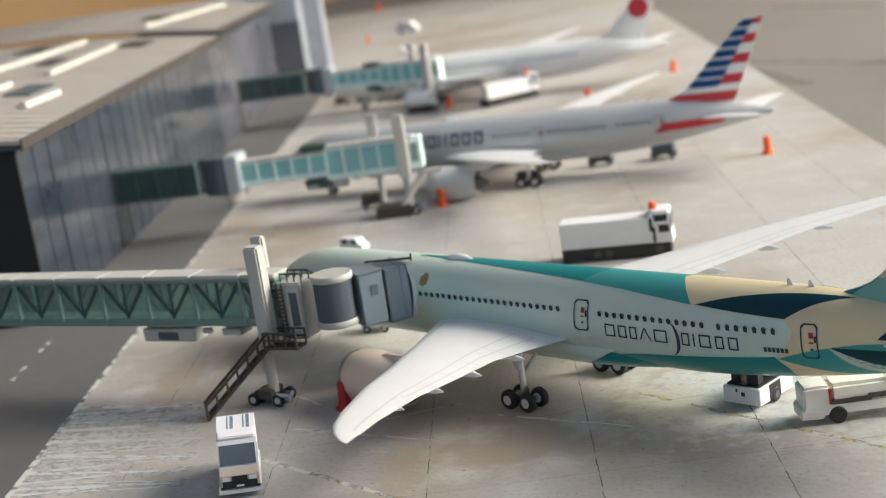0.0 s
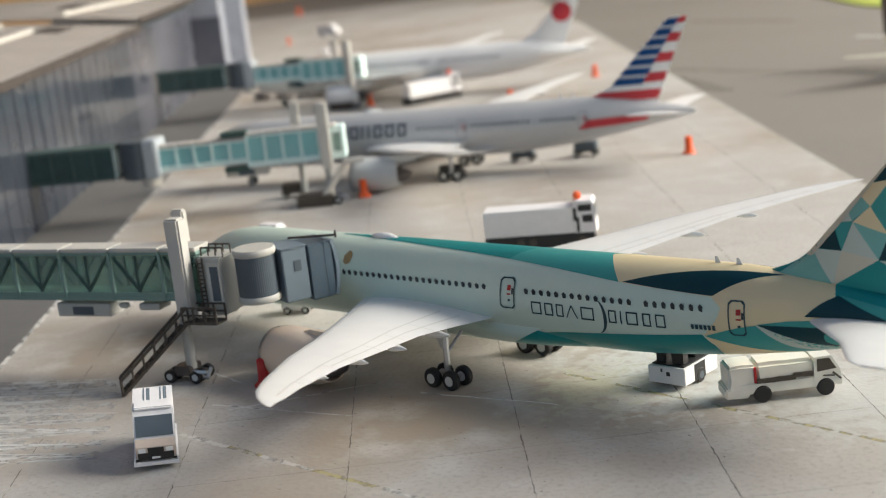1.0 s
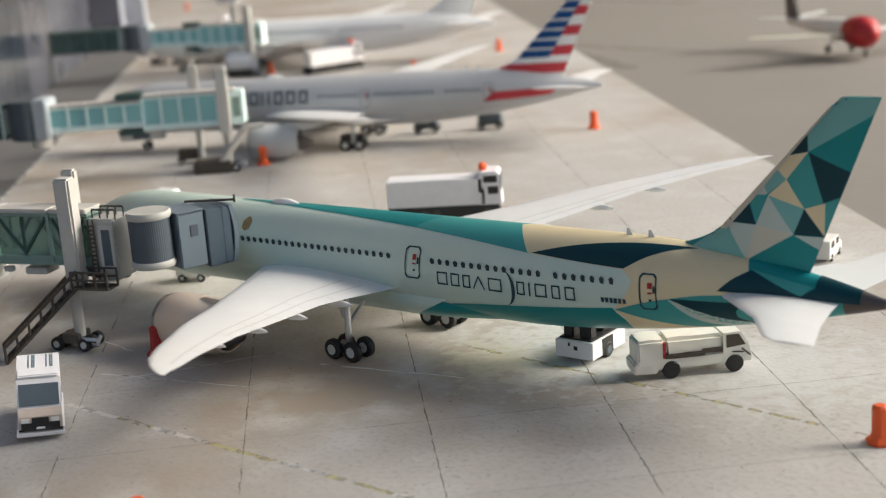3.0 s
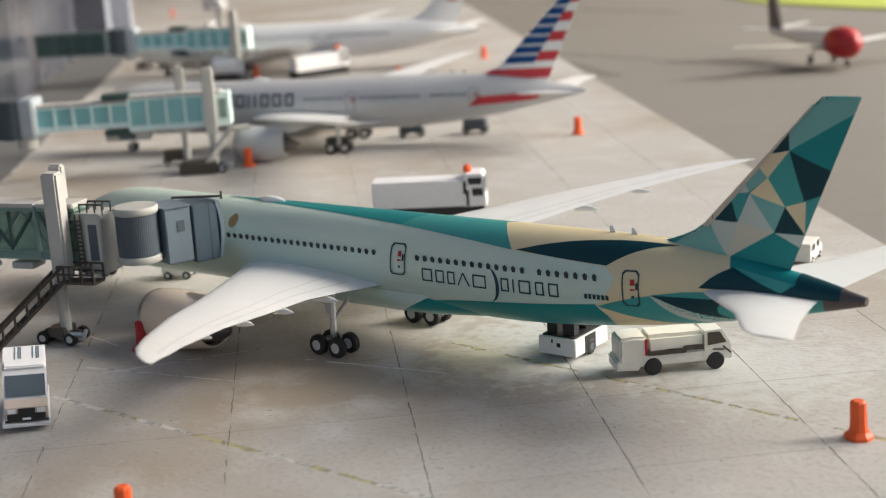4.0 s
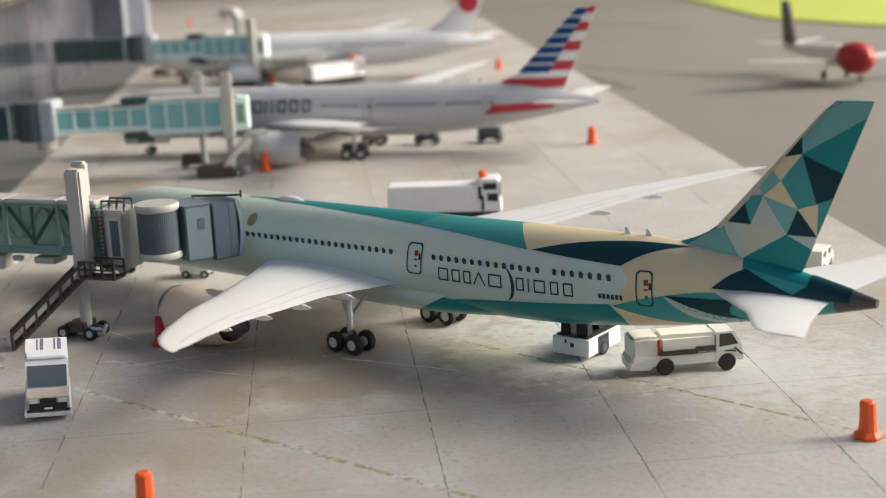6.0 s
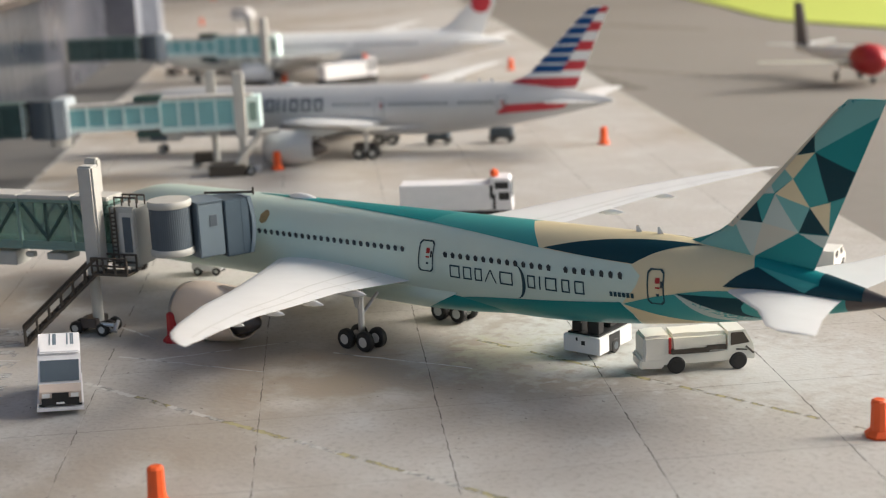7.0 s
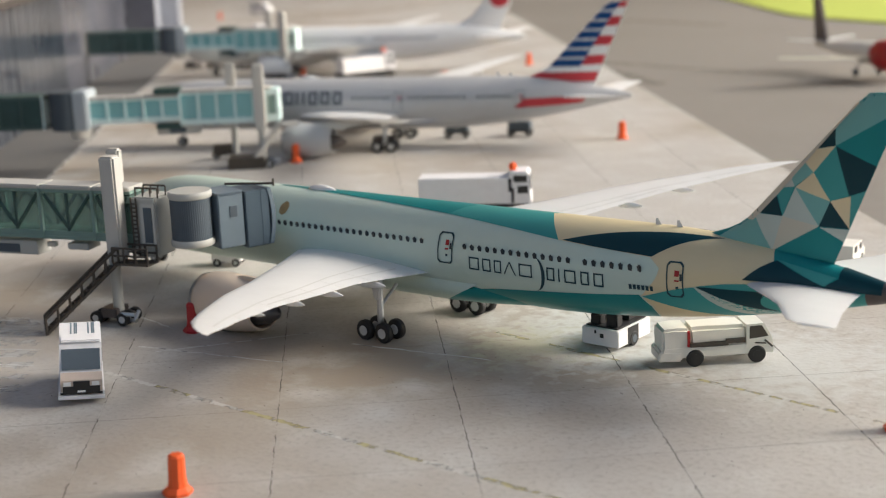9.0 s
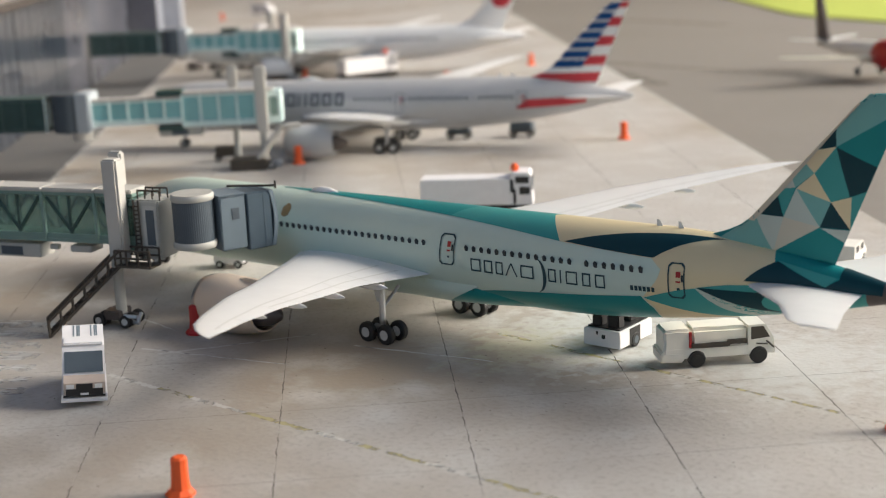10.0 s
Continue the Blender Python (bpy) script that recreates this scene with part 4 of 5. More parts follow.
# ---- jet bridges ----
def jet_bridge(x, y, heading, floor, back, glass_mat, rail_mat, label, docked, bay=4.25):
    """Lift column at (x, y); the tunnel runs back from it, the cab ahead along +x of its own frame."""
    br = thing("jet_bridge", x, y, 0, heading, label, "jet bridge", "jet bridges at the terminal")
    y0, y1, z0, z1 = 0.95, 2.9, floor, floor + 3.9
    n = int(back / bay)
    first, rise = (3.1, 0.32) if docked else (1.8, 0.0)
    for i in range(n):
        xa, xb = first - (i + 1) * bay, min(first - i * bay, 1.8)
        inner = 0.45 if (not docked and i * bay > 10) else 0.0
        y0, y1, z0, z1 = 0.95 + inner * 0.5, 2.9 - inner * 0.5, floor + inner + rise, floor + 3.9 - inner + rise
        tun = part("tunnel_bay", boxes((xa, xb, y0, y1, z0, z0 + 0.5), (xa, xb, y0, y1, z1 - 0.55, z1 - 0.3), bevel=0.04), rail_mat, br)
        part("roof_panel", boxes((xa + 0.03, xb - 0.03, y0 - 0.08, y1 + 0.08, z1 - 0.3, z1), bevel=0.08), "bridge_roof", tun, "white roof panel")
        part("post", boxes((xa - 0.12, xa + 0.12, y0 - 0.1, y0 + 0.12, z0 - 0.05, z1 - 0.3), (xa - 0.12, xa + 0.12, y1 - 0.12, y1 + 0.1, z0, z1 - 0.3)), rail_mat, tun)
        for yy in (y0 + 0.14, y1 - 0.17):
            pane = part("pane", boxes((xa + 0.12, xb - 0.12, yy, yy + 0.03, z0 + 0.5, z1 - 0.55)), glass_mat, tun, "tinted glass pane")
            pane.visible_shadow = False
        m = (xa + xb) / 2
        bo, br_r = (0.1, 0.15) if docked else (0.08, 0.08)
        if docked:
            part("brace", rods(((xa + 0.3, y0 + bo, z1 - 0.7), (m, y0 + bo, z0 + 0.7), br_r), ((m, y0 + bo, z0 + 0.7), (xb - 0.3, y0 + bo, z1 - 0.7), br_r), ((m, y0 + bo, z0 + 0.5), (m, y0 + bo, z1 - 0.6), 0.13),
                 ((xa + 0.3, y1 - 0.4, z0 + 0.7), (m, y1 - 0.4, z1 - 0.7), 0.15), ((m, y1 - 0.4, z1 - 0.7), (xb - 0.3, y1 - 0.4, z0 + 0.7), 0.15), n=6), "brace" if glass_mat == "glass" else rail_mat, tun)
        part("lower_rail", boxes((xa, xb, y0 - 0.06, y0 + 0.1, z0 - 0.12, z0 + 0.12)), rail_mat, tun)
    y0, y1, z0, z1 = 0.95, 2.9, floor, floor + 3.9
    part("underfloor_unit", boxes((-11.6, -6.6, 1.1, 2.8, z0 - 1.15, z0 - 0.1), (-5.9, -5.1, 1.2, 1.6, z0 - 0.5, z0 - 0.1), (-4.0, -2.2, 1.1, 2.7, z0 - 0.6, z0 - 0.1), bevel=0.06), "bridge", br)
    part("vent_panel", boxes((-10.1, -8.2, 1.06, 1.1, z0 - 1.0, z0 - 0.35)), "slate_dark", br)
    # lift column
    cs = 0.4 if docked else 0.0
    lift = part("lift_column", boxes((-0.1 + cs, 1.15 + cs, -0.4, 0.7, z0 - 0.9, floor + 6.65), bevel=0.14), "bridge_roof", br, "tall white lift post")
    fx = -0.2 if docked else -2.5
    part("lift_column", boxes((fx - 1.1, fx, 2.95, 3.6, z0 - 0.9, floor + 6.6), bevel=0.14), "bridge_roof", br, "tall white lift post")
    part("lift_leg", rods(((0.5, 0.2, 0.9), (0.5, 0.2, z0 - 0.8), 0.4), *([] if docked else [((fx - 0.5, 3.3, 0.0), (fx - 0.5, 3.3, z0 - 0.8), 0.4)]), n=14), "bridge", br, smooth=True)
    drive = part("drive_bogie", boxes((-0.55, 0.75, -0.6, 1.1, 0.5, 1.2), (-1.3, 1.7, -0.05, 0.55, 0.5, 0.85), bevel=0.06), "cone_brown", br, "dark wheeled drive unit")
    for wx in (-0.9, 1.3):
        for wy in (-0.6, 0.2, 1.0):
            wheel(drive, wx, wy, 0.5, 0.5, 0.4)
    part("hydraulic_hose", rods(((1.2, -0.6, 0.9), (2.4, -0.7, 0.9), 0.16), ((1.2, -0.3, 0.4), (2.3, -0.4, 0.4), 0.16), ((2.4, -0.8, 0.5), (2.4, -0.2, 1.1), 0.14)), "metal", drive)
    if not docked:
        # a plain small cab on a slanting white strut
        part("sleeve", boxes((-11.6, -8.6, 0.9, 2.95, z1 - 0.35, z1 + 0.25), (-11.6, -8.6, 0.9, 2.95, z0 - 0.5, z0 + 0.1), bevel=0.06), "brace", br, "dark green telescoping sleeve")
        part("cab_block", boxes((0.9, 2.7, y0 - 0.1, y1 + 0.1, z0 - 0.1, z1 - 0.2), bevel=0.12), "bridge_aqua", br, "small aqua cab")
        part("cab_window", boxes((1.4, 2.3, y0 - 0.16, y0 - 0.1, z0 + 0.8, z1 - 0.9)), "bridge_green", br)
        part("strut", rods(((-0.6, -0.6, 0.8), (2.6, -0.3, z0 - 0.2), 0.24), ((-0.2, -0.2, 0.8), (2.9, 0.1, z0 - 0.2), 0.24), ((3.0, -0.4, z0 - 0.3), (4.8, -0.2, z0 - 0.2), 0.3)), "bridge_roof", br, "slanting white strut")
        part("base_plate", boxes((-3.4, 0.8, -1.2, 2.2, 0.0, 1.3), bevel=0.1), "iron", br, "dark base block")
        return br
    # door block ahead of the column, with roof rail and ladder
    c0, c1 = floor - 0.75, floor + 3.6
    part("glazed_link", boxes((0.8, 2.0, y0, y1, z0 - 0.4, z0 + 0.3), (0.8, 2.0, y0, y1, z1 - 0.85, z1 - 0.35), bevel=0.05), rail_mat, br)
    pane = part("pane", boxes((0.8, 2.0, y0 + 0.15, y0 + 0.2, z0 + 0.3, z1 - 0.85)), glass_mat, br)
    pane.visible_shadow = False
    cab = part("cab_block", boxes((2.0, 4.0, y0 - 0.3, y1 + 0.2, c0, c1), bevel=0.12), "bridge", br, "light grey cab with service door")
    part("service_door", boxes((2.75, 3.95, y0 - 0.4, y0 - 0.28, c0 + 0.7, c1 - 0.4), bevel=0.05), "bridge_roof", cab)
    part("door_window", boxes((3.05, 3.7, y0 - 0.45, y0 - 0.38, c0 + 1.1, c1 - 0.7)), "slate_dark", cab)
    part("ladder", rods(*[((2.1, y0 - 0.42, c0 + 0.3 * k), (2.5, y0 - 0.42, c0 + 0.3 * k), 0.06) for k in range(14)], ((2.1, y0 - 0.42, c0), (2.1, y0 - 0.42, c1), 0.07), ((2.5, y0 - 0.42, c0), (2.5, y0 - 0.42, c1), 0.07), n=5), "iron", cab)
    for yy in (y0 + 0.1, y0 + 1.2):
        rail = part("roof_rail", rods(((2.2, yy, c1 + 0.6), (4.0, yy, c1 + 0.6), 0.07), n=5), "iron", cab)
        for k in range(4):
            part("rail_post", rods(((2.2 + 0.6 * k, yy, c1 - 0.1), (2.2 + 0.6 * k, yy, c1 + 0.6), 0.06), n=5), "iron", cab)
    # ribbed turning drum
    cx, cy, d0, d1 = 6.1, (y0 + y1) / 2, floor + 0.3, floor + 3.6
    ring = [((cx + (1.45 + 0.014 * (i % 2)) * math.cos(2 * math.pi * i / 120)), (cy + (1.45 + 0.014 * (i % 2)) * math.sin(2 * math.pi * i / 120))) for i in range(120)]
    drum = part("cab_drum", loft(bmesh.new(), [[(a, b, z) for a, b in ring] for z in (d0 + 0.25, d1 - 0.12)]), "slate_dark", br, "dark ribbed turning drum")
    for name, za, zb in (("drum_cap", d1 - 0.12, d1 + 0.38), ("drum_base", d0 - 0.25, d0 + 0.25)):
        bm = bmesh.new()
        loft(bm, [[(cx + q * math.cos(2 * math.pi * i / 40), cy + q * math.sin(2 * math.pi * i / 40), z) for i in range(40)] for q, z in ((1.5, za), (1.56, za + 0.08), (1.56, zb - 0.12), (1.47, zb))])
        part(name, bm, "bridge", drum, "pale grey cap", True)
    return br


def cab_hood(parent, base, turn, z0, z1):
    """Two canopy boxes from the drum to the aircraft door, on their own heading."""
    bx, by = base
    m = Matrix.Translation((bx, by, 0)) @ pose(0, 0, 0, 0, 0, turn)
    def turned(bm):
        bm.transform(m)
        return bm
    first = part("hood", turned(boxes((1.45, 3.45, -1.4, 1.4, z0 - 0.1, z1), bevel=0.08)), "slate", parent, "slate blue canopy box")
    part("hood_window", turned(boxes((2.35, 2.9, -1.44, -1.38, z0 + 2.1, z0 + 2.9))), "slate_dark", first)
    part("hood_roof", turned(boxes((1.4, 3.5, -1.45, 1.45, z1, z1 + 0.12), bevel=0.04)), "slate", first)
    second = part("bellows", turned(boxes((3.55, 5.5, -1.45, 1.45, z0 - 0.35, z1 - 0.05), bevel=0.08)), "bellows_blue", parent, "dark blue folding canopy")
    part("bellows_fold", turned(boxes((4.85, 4.9, -1.47, 1.47, z0 - 0.36, z1 - 0.03))), "bellows_blue", second)
    bm = bmesh.new()
    loft(bm, [[(5.35 + 0.3 * math.sin(k * math.pi / 16) + o, q, z0 - 0.3 + (z1 - z0 + 0.3) * k / 16) for o, q in ((0, -1.5), (0.3, -1.5), (0.3, 1.5), (0, 1.5))] for k in range(17)])
    part("canopy_lip", turned(bm), "slate", second, "curved canopy lip against the body", True)
    part("hood_edge", turned(rods(((3.2, 0.9, z1 + 0.3), (6.1, -1.1, z1 + 0.2), 0.09), ((6.1, -1.1, z1), (6.1, -1.1, z1 + 0.55), 0.08))), "iron", second)


def bridge_stair(parent, base, turn, top, reach):
    """Steep service stair from the ground to the landing."""
    m = Matrix.Translation((*base, 0)) @ pose(0, 0, 0, 0, 0, turn)
    def turned(bm):
        bm.transform(m)
        return bm
    rows = []
    for yy in (-0.55, 0.55):
        rows += [((0, yy, 0.1), (reach, yy, top), 0.14), ((0, yy, 1.2), (reach, yy, top + 1.1), 0.12), ((0, yy, 0.05), (0, yy, 1.25), 0.12)]
        rows += [((reach * k / 6, yy, top * k / 6), (reach * k / 6, yy, top * k / 6 + 1.1), 0.09) for k in range(1, 7)]
    stair = part("stair", turned(rods(*rows, n=6)), "iron", parent, "dark brown metal stair")
    for k in range(1, 12):
        part("tread", turned(boxes((reach * k / 12 - 0.18, reach * k / 12 + 0.18, -0.5, 0.5, top * k / 12 - 0.05, top * k / 12 + 0.05))), "iron", stair)
    m = m @ Matrix.Translation((reach, 0, 0)) @ pose(0, 0, 0, 0, 0, -turn)
    reach = 0
    land = part("landing", turned(boxes((reach, reach + 2.9, -0.7, 0.7, top - 0.15, top))), "iron", parent)
    rows = [((reach, yy, top + h), (reach + 2.9, yy, top + h), 0.08) for yy in (-0.65, 0.65) for h in (0.55, 1.1)] + [((reach + 0.95 * k, yy, top), (reach + 0.95 * k, yy, top + 1.1), 0.08) for k in range(4) for yy in (-0.65, 0.65)]
    part("landing_rail", turned(rods(*rows, n=6)), "iron", land)


def corridor_to(parent_xy, end_xy, floor, label):
    """The fixed corridor from the drum by the terminal to the facade."""
    a, b = Vector(parent_xy), Vector(end_xy)
    d = b - a
    co = thing("fixed_corridor", a.x, a.y, 0, math.degrees(math.atan2(d.y, d.x)), label, "jet bridge")
    z0, z1 = floor, floor + 3.9
    bm = bmesh.new()
    loft(bm, [[(2.2 * math.cos(2 * math.pi * i / 36), 2.2 * math.sin(2 * math.pi * i / 36), z) for i in range(36)] for z in (z0 - 0.2, z1 + 0.3)])
    part("drum", bm, "slate_dark", co, "dark round turning drum", True)
    part("drum_cover", boxes((-2.7, -0.9, -2.1, 2.1, z0 - 0.2, z1 + 0.4), bevel=0.2), "collar", co, "pale blue-grey collar")
    part("drum_foot", rods(((-1.4, 0.9, z0 - 1.2), (-1.4, 0.9, z0 - 0.2), 1.1, 1.3), n=24), "bridge_roof", co, smooth=True)
    part("corridor_floor", boxes((2.4, d.length, -1.5, 1.5, z0, z0 + 0.4), (2.4, d.length, -1.5, 1.5, z1 - 0.4, z1)), "corridor", co)
    for yy in (-1.45, 1.42):
        pane = part("pane", boxes((2.4, d.length, yy, yy + 0.03, z0 + 0.4, z1 - 0.4)), "corridor_film", co)
        pane.visible_shadow = False
    for k in range(5):
        xx = 2.6 + (d.length - 3) * k / 4
        part("post", boxes((xx - 0.1, xx + 0.1, -1.55, 1.55, z0, z1)), "corridor" if k else "bridge_aqua", co)


BRIDGE_1 = (15.6, -14.4)

bridge1 = jet_bridge(*BRIDGE_1, 20.5, 5.6, 38, "glass", "bridge_green", "grey and green glazed jet bridge docked at the mint airliner", True, 4.5)
cab_hood(bridge1, (6.1, 1.9), 55, 5.35, 9.15)
bridge_stair(bridge1, (-3.2, -3.5), 38, 4.7, 5.4)
bridge2 = jet_bridge(-22.2, 34.2, 41, 5.2, 21, "glass_aqua", "bridge_aqua", "aqua glazed jet bridge docked at the silver airliner", False, 2.1)
corridor_to((-40.1, 21.7), (-50.6, 13.6), 5.2, "dark green fixed corridor from terminal to jet bridge")
bridge3 = jet_bridge(-81.5, 93.5, 27, 5.2, 21, "glass_aqua", "bridge_aqua", "aqua glazed jet bridge docked at the white airliner", False, 2.1)
corridor_to((-101, 86), (-113, 77), 5.2, "dark green fixed corridor from terminal to jet bridge")


# ---- vehicles ----
def road_wheels(parent, xs, half, r, w=0.4, hub_paint="wheel_hub"):
    for wx in xs:
        for s in (-1, 1):
            wheel(parent, wx, s * half, r, r, w, hub_paint)


def front_van(x, y, heading):
    v = thing("service_truck", x, y, 0, heading, "white boxy card service truck with grey windscreen", "truck", "service vehicles", size=0.81)
    v.matrix_basis = v.matrix_basis @ pose(0, 0, 0.09 * K, -4, 0, 0)      # the card body leans a little
    body = part("body", prism(bmesh.new(), [(-4.2, 0.7), (-4.2, 4.2), (1.6, 4.2), (1.75, 3.9), (2.6, 2.3), (2.75, 1.8), (2.75, 0.7)], -1.55, 1.55), "white_card", v)
    part("roof_hood", boxes((-0.2, 1.7, -1.5, 1.5, 4.2, 4.45), bevel=0.1), "white_card", v)
    part("windscreen", loft(bmesh.new(), [[(1.82, yy, 3.82), (2.62, yy, 2.42), (2.56, yy, 2.40), (1.76, yy, 3.80)] for yy in (-1.4, 1.4)]), "windscreen", body)
    part("bonnet", prism(bmesh.new(), [(2.6, 0.9), (2.6, 2.25), (3.1, 1.75), (3.15, 0.9)], -1.5, 1.5), "beige_card", body)
    part("grille", boxes((3.13, 3.2, -1.35, 1.35, 0.75, 1.3)), "black", body)
    part("grille", boxes((3.15, 3.22, -0.6, 0.6, 1.3, 1.7)), "black", body)
    for s in (-1, 1):
        part("headlight", boxes((3.15, 3.22, s * 1.3, s * 0.75, 1.35, 1.65)), "white", body)
    part("number_bar", boxes((3.2, 3.24, -0.3, 0.3, 0.85, 1.0)), "white", body)
    part("bumper", boxes((2.9, 3.35, -1.7, 1.7, 0.35, 0.6), (-4.3, 3.2, -1.68, -1.55, 0.35, 0.9), (-4.3, 3.2, 1.55, 1.68, 0.35, 0.9)), "white_card", body)
    for s in (-0.75, 0.55):
        for q in (0, 0.28, 0.42):
            part("roof_stripe", boxes((-4.0, -0.9, s + q, s + q + 0.12, 4.2, 4.215)), "slate", body)
    road_wheels(v, (-2.8, 1.6), 1.35, 0.6)
    part("side_glass", boxes((0.9, 1.7, 1.555, 1.57, 2.4, 3.5)), "windscreen", body)


def tug(x, y, heading):
    v = thing("pushback_tug", x, y, 0, heading, "white card pushback tug with black wheels and cab", "tug", "service vehicles", size=0.92)
    body = part("body", boxes((-2.2, 2.2, -1.5, 1.5, 0.3, 1.55), bevel=0.05), "white_card", v)
    part("wheel_arch", boxes((-0.9, 0.5, -1.53, -1.5, 0.3, 1.5), (-0.9, 0.5, 1.5, 1.53, 0.3, 1.5)), "black", body)
    part("deck", boxes((-1.9, 1.9, -1.3, 1.3, 1.55, 1.65)), "black", body)
    part("seat_block", boxes((-1.7, -0.9, -1.1, -0.2, 1.6, 2.6), (-1.7, -0.9, 0.3, 1.1, 1.6, 2.4), (0.2, 1.2, -0.9, 0.9, 1.6, 2.1), bevel=0.08), "black", body)
    part("mast", rods(((-1.6, -0.9, 1.6), (-1.0, -0.9, 3.1), 0.14), ((-1.6, 0.9, 1.6), (-1.0, 0.9, 3.1), 0.14), ((0.6, 0.6, 1.6), (0.9, 0.6, 2.9), 0.12)), "black", body)
    part("stain", boxes((-2.215, -2.2, -0.3, 0.0, 0.9, 1.2), (-2.215, -2.2, 0.3, 0.45, 1.15, 1.4)), "black", body)
    for wx in (-0.1,):
        for s in (-1, 1):
            wheel(v, wx, s * 1.42, 0.55, 0.55, 0.3, "slate_dark")


def tank_truck(x, y, heading):
    v = thing("fuel_truck", x, y, 0, heading, "white resin fuel truck with dark painted side band", "truck", "service vehicles", size=0.77)
    body = part("body", roughen(boxes((-4.4, 3.2, -1.35, 1.35, 0.75, 1.75), (-4.7, -2.7, -1.4, 1.4, 0.5, 1.4), bevel=0.14), 0.09), "plastic", v, "", True)
    part("tank", roughen(boxes((-2.2, 2.6, -1.3, 1.3, 1.7, 3.25), bevel=0.3), 0.06), "plastic", v, "rounded white tank", True)
    part("hose_cabinet", roughen(boxes((-4.4, -2.1, -1.32, 1.32, 1.2, 3.22), bevel=0.2), 0.08), "plastic", v, "", True)
    cab = part("cab", prism(bmesh.new(), [(2.5, 0.9), (2.5, 3.25), (3.9, 3.3), (4.6, 2.1), (4.75, 1.1), (4.7, 0.8)], -1.35, 1.35), "plastic", v)
    bmesh_band = roughen(boxes((-2.15, 1.0, -1.48, -1.2, 1.66, 2.02), (0.8, 2.4, -1.48, -1.2, 1.8, 2.2), bevel=0.03), 0.07, 4, 3.0)
    part("side_band", bmesh_band, "iron", body, "rough dark painted band")
    part("red_marking", boxes((-2.35, -2.12, -1.4, -1.2, 1.7, 3.0), bevel=0.03), "red", body)
    part("side_window", prism(bmesh.new(), [(2.75, 2.05), (2.75, 3.1), (3.75, 3.12), (4.3, 2.2)], -1.38, -1.34), "iron", cab)
    part("windscreen", loft(bmesh.new(), [[(3.96, yy, 3.2), (4.62, yy, 2.1), (4.58, yy, 2.08), (3.92, yy, 3.18)] for yy in (-1.2, 1.2)]), "iron", cab)
    part("trim", rods(((4.0, -1.38, 1.9), (4.65, -1.38, 1.3), 0.08), ((3.2, -1.38, 1.7), (4.1, -1.38, 1.6), 0.06)), "iron", cab)
    road_wheels(v, (-1.7, 3.4), 1.2, 0.72, 0.5, "black")


def box_lorry(x, y, heading, dark=True, label="white card box lorry with orange beacon and black chassis"):
    v = thing("box_lorry", x, y, 0, heading, label, "truck", "service vehicles", size=0.88)
    part("box", boxes((-7.0, 2.6, -1.6, 1.6, 1.5, 4.3), bevel=0.08), "white_card", v, "plain white box body")
    part("chassis", boxes((-6.95, 4.6, -1.62, 1.62, 0.1, 1.5)), "black", v, "black printed chassis skirt")
    cab = part("cab", prism(bmesh.new(), [(2.6, 1.4), (2.6, 4.7), (2.9, 4.9), (4.5, 4.9), (4.75, 4.6), (4.9, 1.4)], -1.6, 1.6), "white_card", v)
    part("side_window", boxes((3.1, 4.5, -1.63, -1.6, 3.8, 4.5), (3.5, 4.6, -1.63, -1.6, 2.6, 3.4), (2.55, 2.9, -1.63, -1.6, 2.8, 4.2), (2.85, 3.15, -1.63, -1.6, 1.6, 3.2)), "black", cab)
    part("windscreen", boxes((4.8, 4.9, -1.4, 1.4, 2.9, 4.4)), "windscreen", cab)
    part("beacon", lathe(bmesh.new(), [(-0.45, 0.02), (-0.35, 0.35), (0, 0.5), (0.35, 0.35), (0.45, 0.02)], (3.0, -0.3, 5.25), 14, True), "orange", cab, "round orange beacon", True)
    for wx in (-3.2, -1.9, 3.4):
        part("wheel_disc", lathe(bmesh.new(), [(-0.02, 0.01), (-0.02, 0.42), (0.03, 0.42), (0.03, 0.01)], (0, 0, 0), 16, True), "iron", v).matrix_basis = pose(wx * K, -1.64 * K, 0.75 * K, 0, 0, 90)


def traffic_cone(x, y, tilt=0.0, size=1.0):
    mat = "red" if abs(x - 22.4) < 0.1 else "orange"
    c = thing("safety_cone", x, y, 0, random.uniform(0, 90), "chunky orange safety cone on a flared foot", "cone", "safety cones")
    bm = bmesh.new()
    loft(bm, [[(size * (q * math.cos(2 * math.pi * i / 9) + tilt * z), size * q * math.sin(2 * math.pi * i / 9), size * z) for i in range(9)] for q, z in ((0.8, 0.45), (0.7, 1.2), (0.66, 2.4), (0.66, 3.05), (0.45, 3.22))])
    part("body", bm, mat, c)
    bm = bmesh.new()
    loft(bm, [[(size * q * math.cos(2 * math.pi * i / 8), size * q * math.sin(2 * math.pi * i / 8), size * z) for i in range(8)] for q, z in ((1.15, 0.0), (1.2, 0.25), (0.85, 0.6))])
    part("foot", bm, mat, c)


front_van(26.4, -24.8, -35)
tug(48.5, 1.6, 92)
tank_truck(55.55, 1.65, 46)
box_lorry(16.65, 27.55, 34)
for px, py, tl, sz in ((44.0, -31.5, 0.03, 1), (69.75, -3.2, -0.03, 1), (22.4, -12.5, 0, 0.98), (-20.6, 38.6, 0, 1), (4.2, 69.4, 0, 1), (-55, 129, 0, 1), (-51.8, 101.9, 0, 1), (-80, 97, 0, 1), (-208.9, 189.2, 0, 0.9), (-306, 278, 0, 1.5)):
    traffic_cone(px, py, tl, sz * 0.66)


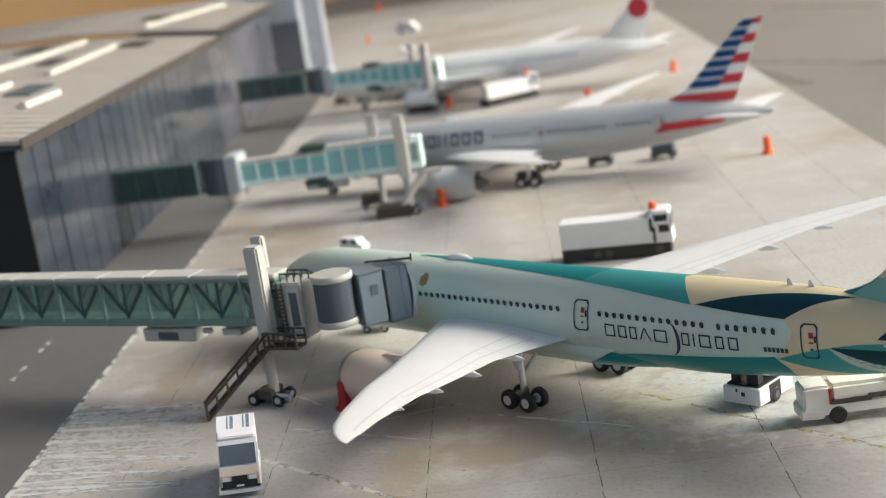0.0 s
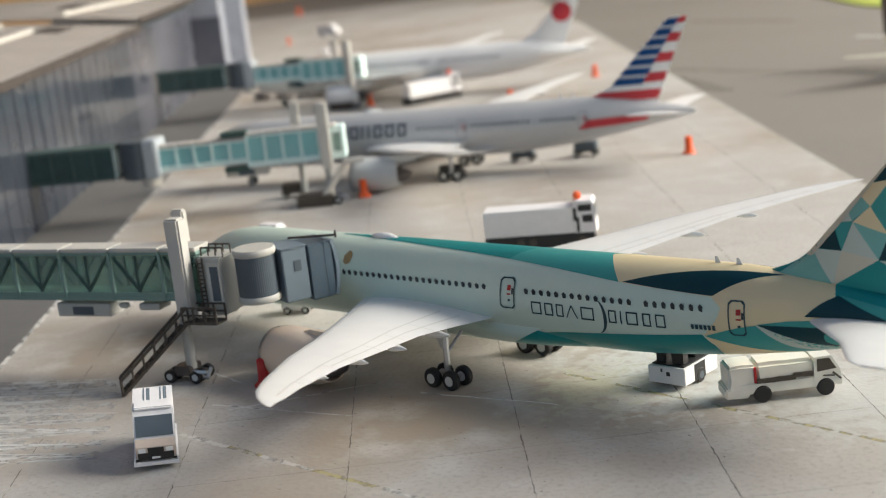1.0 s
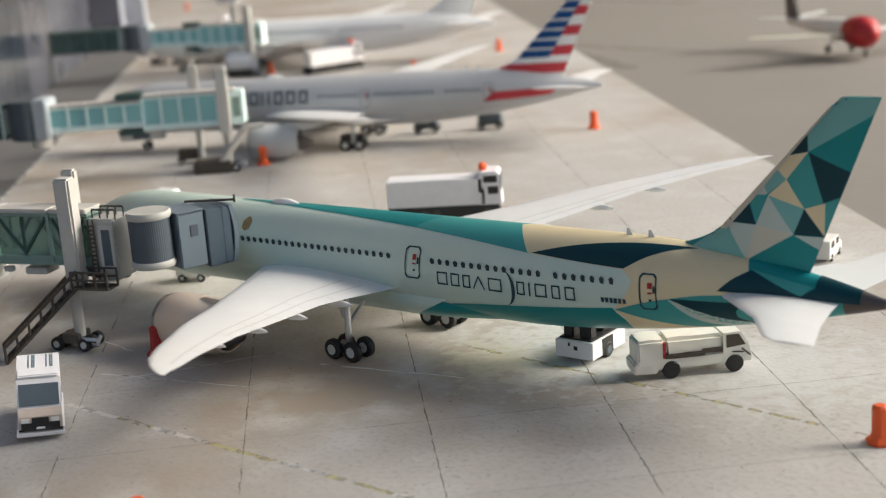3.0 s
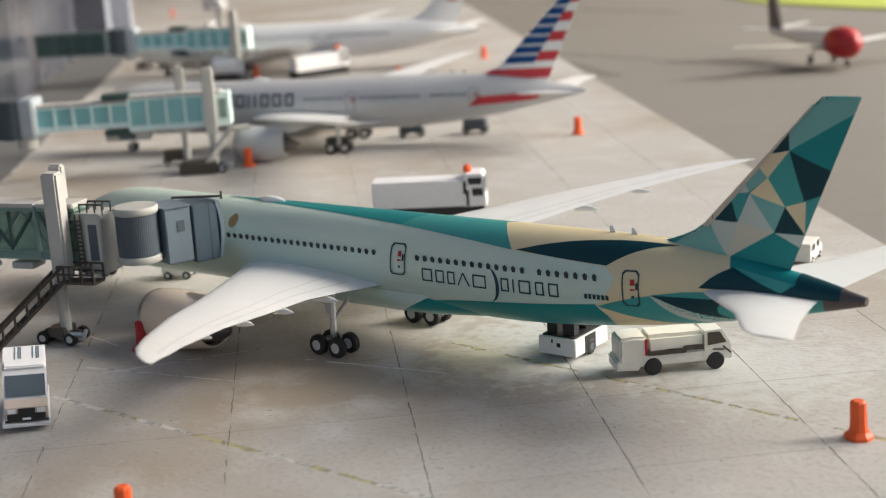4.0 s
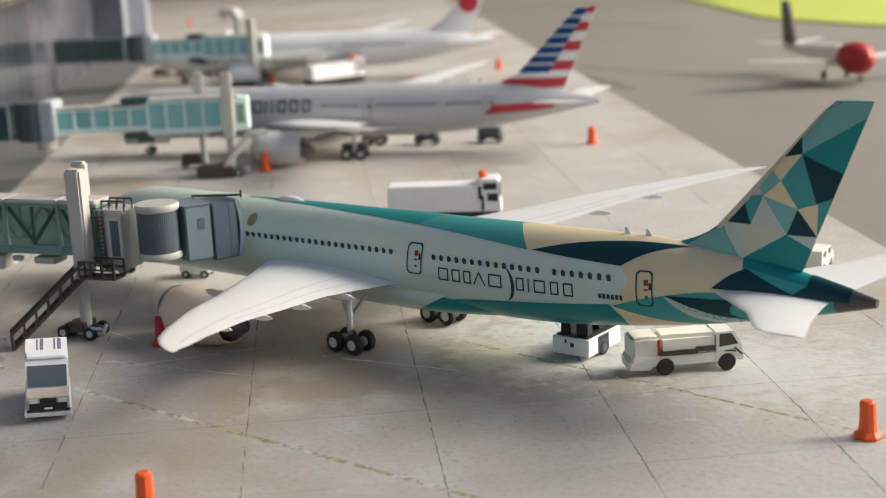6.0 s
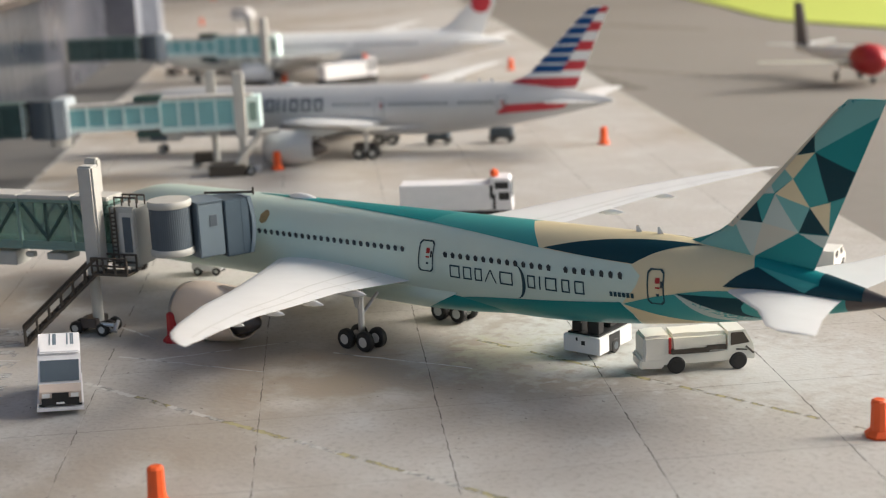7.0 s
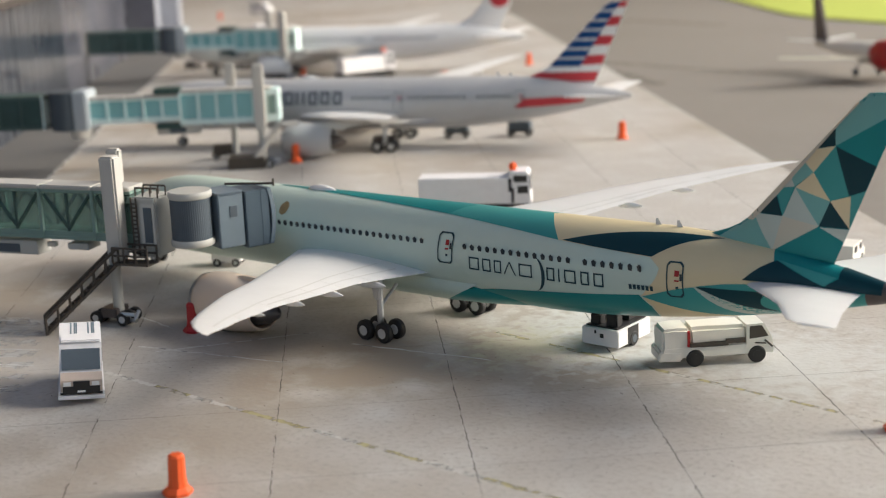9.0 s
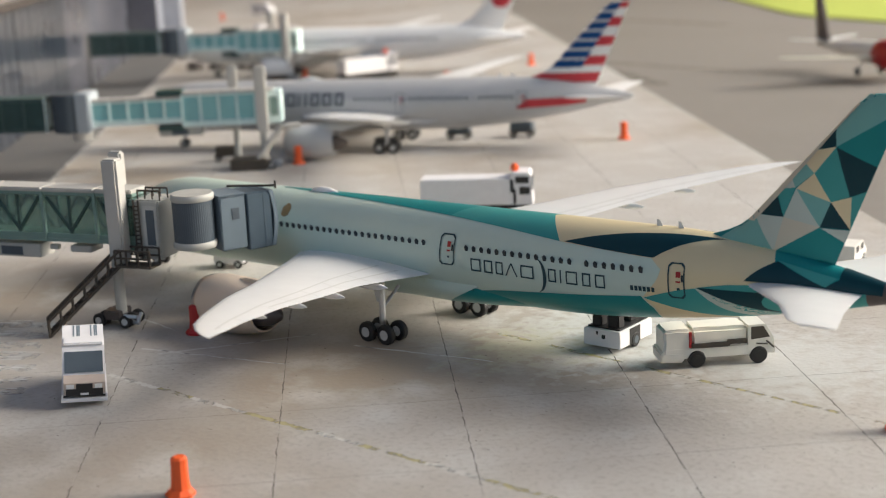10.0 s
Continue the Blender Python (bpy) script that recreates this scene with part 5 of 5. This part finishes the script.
def small_van(x, y, heading, mat="white_card", label="small white card van", size=1.0):
    v = thing("van", x, y, 0, heading, label, "van", "service vehicles", size=size)
    body = part("body", prism(bmesh.new(), [(-2.4, 0.4), (-2.4, 2.4), (1.2, 2.4), (2.0, 1.5), (2.6, 1.3), (2.6, 0.4)], -1.0, 1.0), mat, v)
    part("side_window", boxes((0.2, 1.3, -1.03, -1.0, 1.5, 2.2), (-1.8, -0.6, -1.03, -1.0, 1.5, 2.2)), "black", body)
    road_wheels(v, (-1.5, 1.6), 0.95, 0.42, 0.3)


def cart(x, y, heading, mat):
    v = thing("baggage_cart", x, y, 0, heading, "small dark baggage cart with load", "cart", "baggage carts")
    part("bed", boxes((-1.6, 1.6, -0.9, 0.9, 0.6, 0.8), bevel=0.03), "iron", v)
    part("load", boxes((-1.4, 1.4, -0.8, 0.8, 0.8, random.uniform(1.5, 2.2)), bevel=0.1), mat, v)
    road_wheels(v, (-1.1, 1.1), 0.75, 0.35, 0.25)


small_van(-15.2, 20.2, 10, size=0.62)
small_van(52.3, 28.5, 100, "plastic", "small white resin van on the apron", 0.7)
small_van(-212, 207.4, 20, size=1.3)
small_van(-166.3, 165.8, 75, size=0.8)
gpu = thing("ground_power_unit", 9.9, 1.7, 0, 30, "white box-shaped ground power unit on small wheels", "ground unit", "service vehicles")
part("body", boxes((-1.3, 1.3, -0.8, 0.8, 0.4, 1.7), bevel=0.1), "white_card", gpu)
road_wheels(gpu, (-0.8, 0.8), 0.7, 0.35, 0.25)
for px, py, hd, mt in ((-108, 101, 10, "iron"), (-104, 103, 20, "cone_brown"), (-100, 104, 15, "iron"), (-96, 106, 30, "slate_dark"), (-112, 99, 0, "cone_brown"), (-8.3, 65.4, 25, "slate_dark"), (-14.6, 60.7, 28, "slate_dark"), (-17.5, 50.5, 28, "cone_brown"), (-30, 36, 41, "iron")):
    cart(px, py, hd, mt)
box_lorry(-69.5, 103, 75, label="white card box lorry with black chassis by the white airliner")


# -- the small propeller aeroplane on the taxiway --
def prop_plane(x, y, heading):
    v = thing("propeller_plane", x, y, 0, heading, "small cream model aeroplane with a red nose", "model aeroplane", size=0.86)
    part("fuselage", lathe(bmesh.new(), [(4.5, 2.2), (9, 2.0), (16, 1.5), (22, 0.9), (27, 0.4)], (0, 0, 4.2), 24, True), "plastic", v, smooth=True)
    part("nose", lathe(bmesh.new(), [(-2.0, 0.2), (-1.4, 1.5), (0.5, 2.7), (3, 2.8), (5, 2.4)], (0, 0, 4.2), 24, True), "red", v, "rounded red nose", True)
    # shaded-side wing: duller cream than the white one, shade included in its colour
    part("wing", wing_bm([(0, 3, 8, 3.6, 0.12), (14, 4, 7, 4.4, 0.1), (20, 4.5, 6.5, 4.8, 0.09)], 1), "pale_cream", v, "cream wing with shade put into its colour", True)
    part("wing", wing_bm([(0, 3, 8, 3.6, 0.12), (14, 4, 7, 4.4, 0.1), (20, 4.5, 6.5, 4.8, 0.09)], -1), "white", v, smooth=True)
    part("fin", prism(bmesh.new(), [(22.5, 4.5), (25.5, 13), (28, 13), (27, 4.5)], -0.25, 0.25), "cone_brown", v, "dark upright fin")
    for s in (-1, 1):
        part("tailplane", wing_bm([(0, 23, 26.5, 5, 0.1), (7, 24.5, 26.5, 5.6, 0.08)], s), "white", v, smooth=True)
        gear = part("main_gear", rods(((9, s * 2.4, 0.6), (9, s * 1.2, 3), 0.2)), "metal", v)
        wheel(gear, 9, s * 2.4, 0.75, 0.75, 0.5)
    gear = part("nose_gear", rods(((1, 0, 0.5), (1, 0, 2.4), 0.18)), "metal", v)
    wheel(gear, 1, 0, 0.6, 0.6, 0.4)


prop_plane(12.0, 131.5, 146)
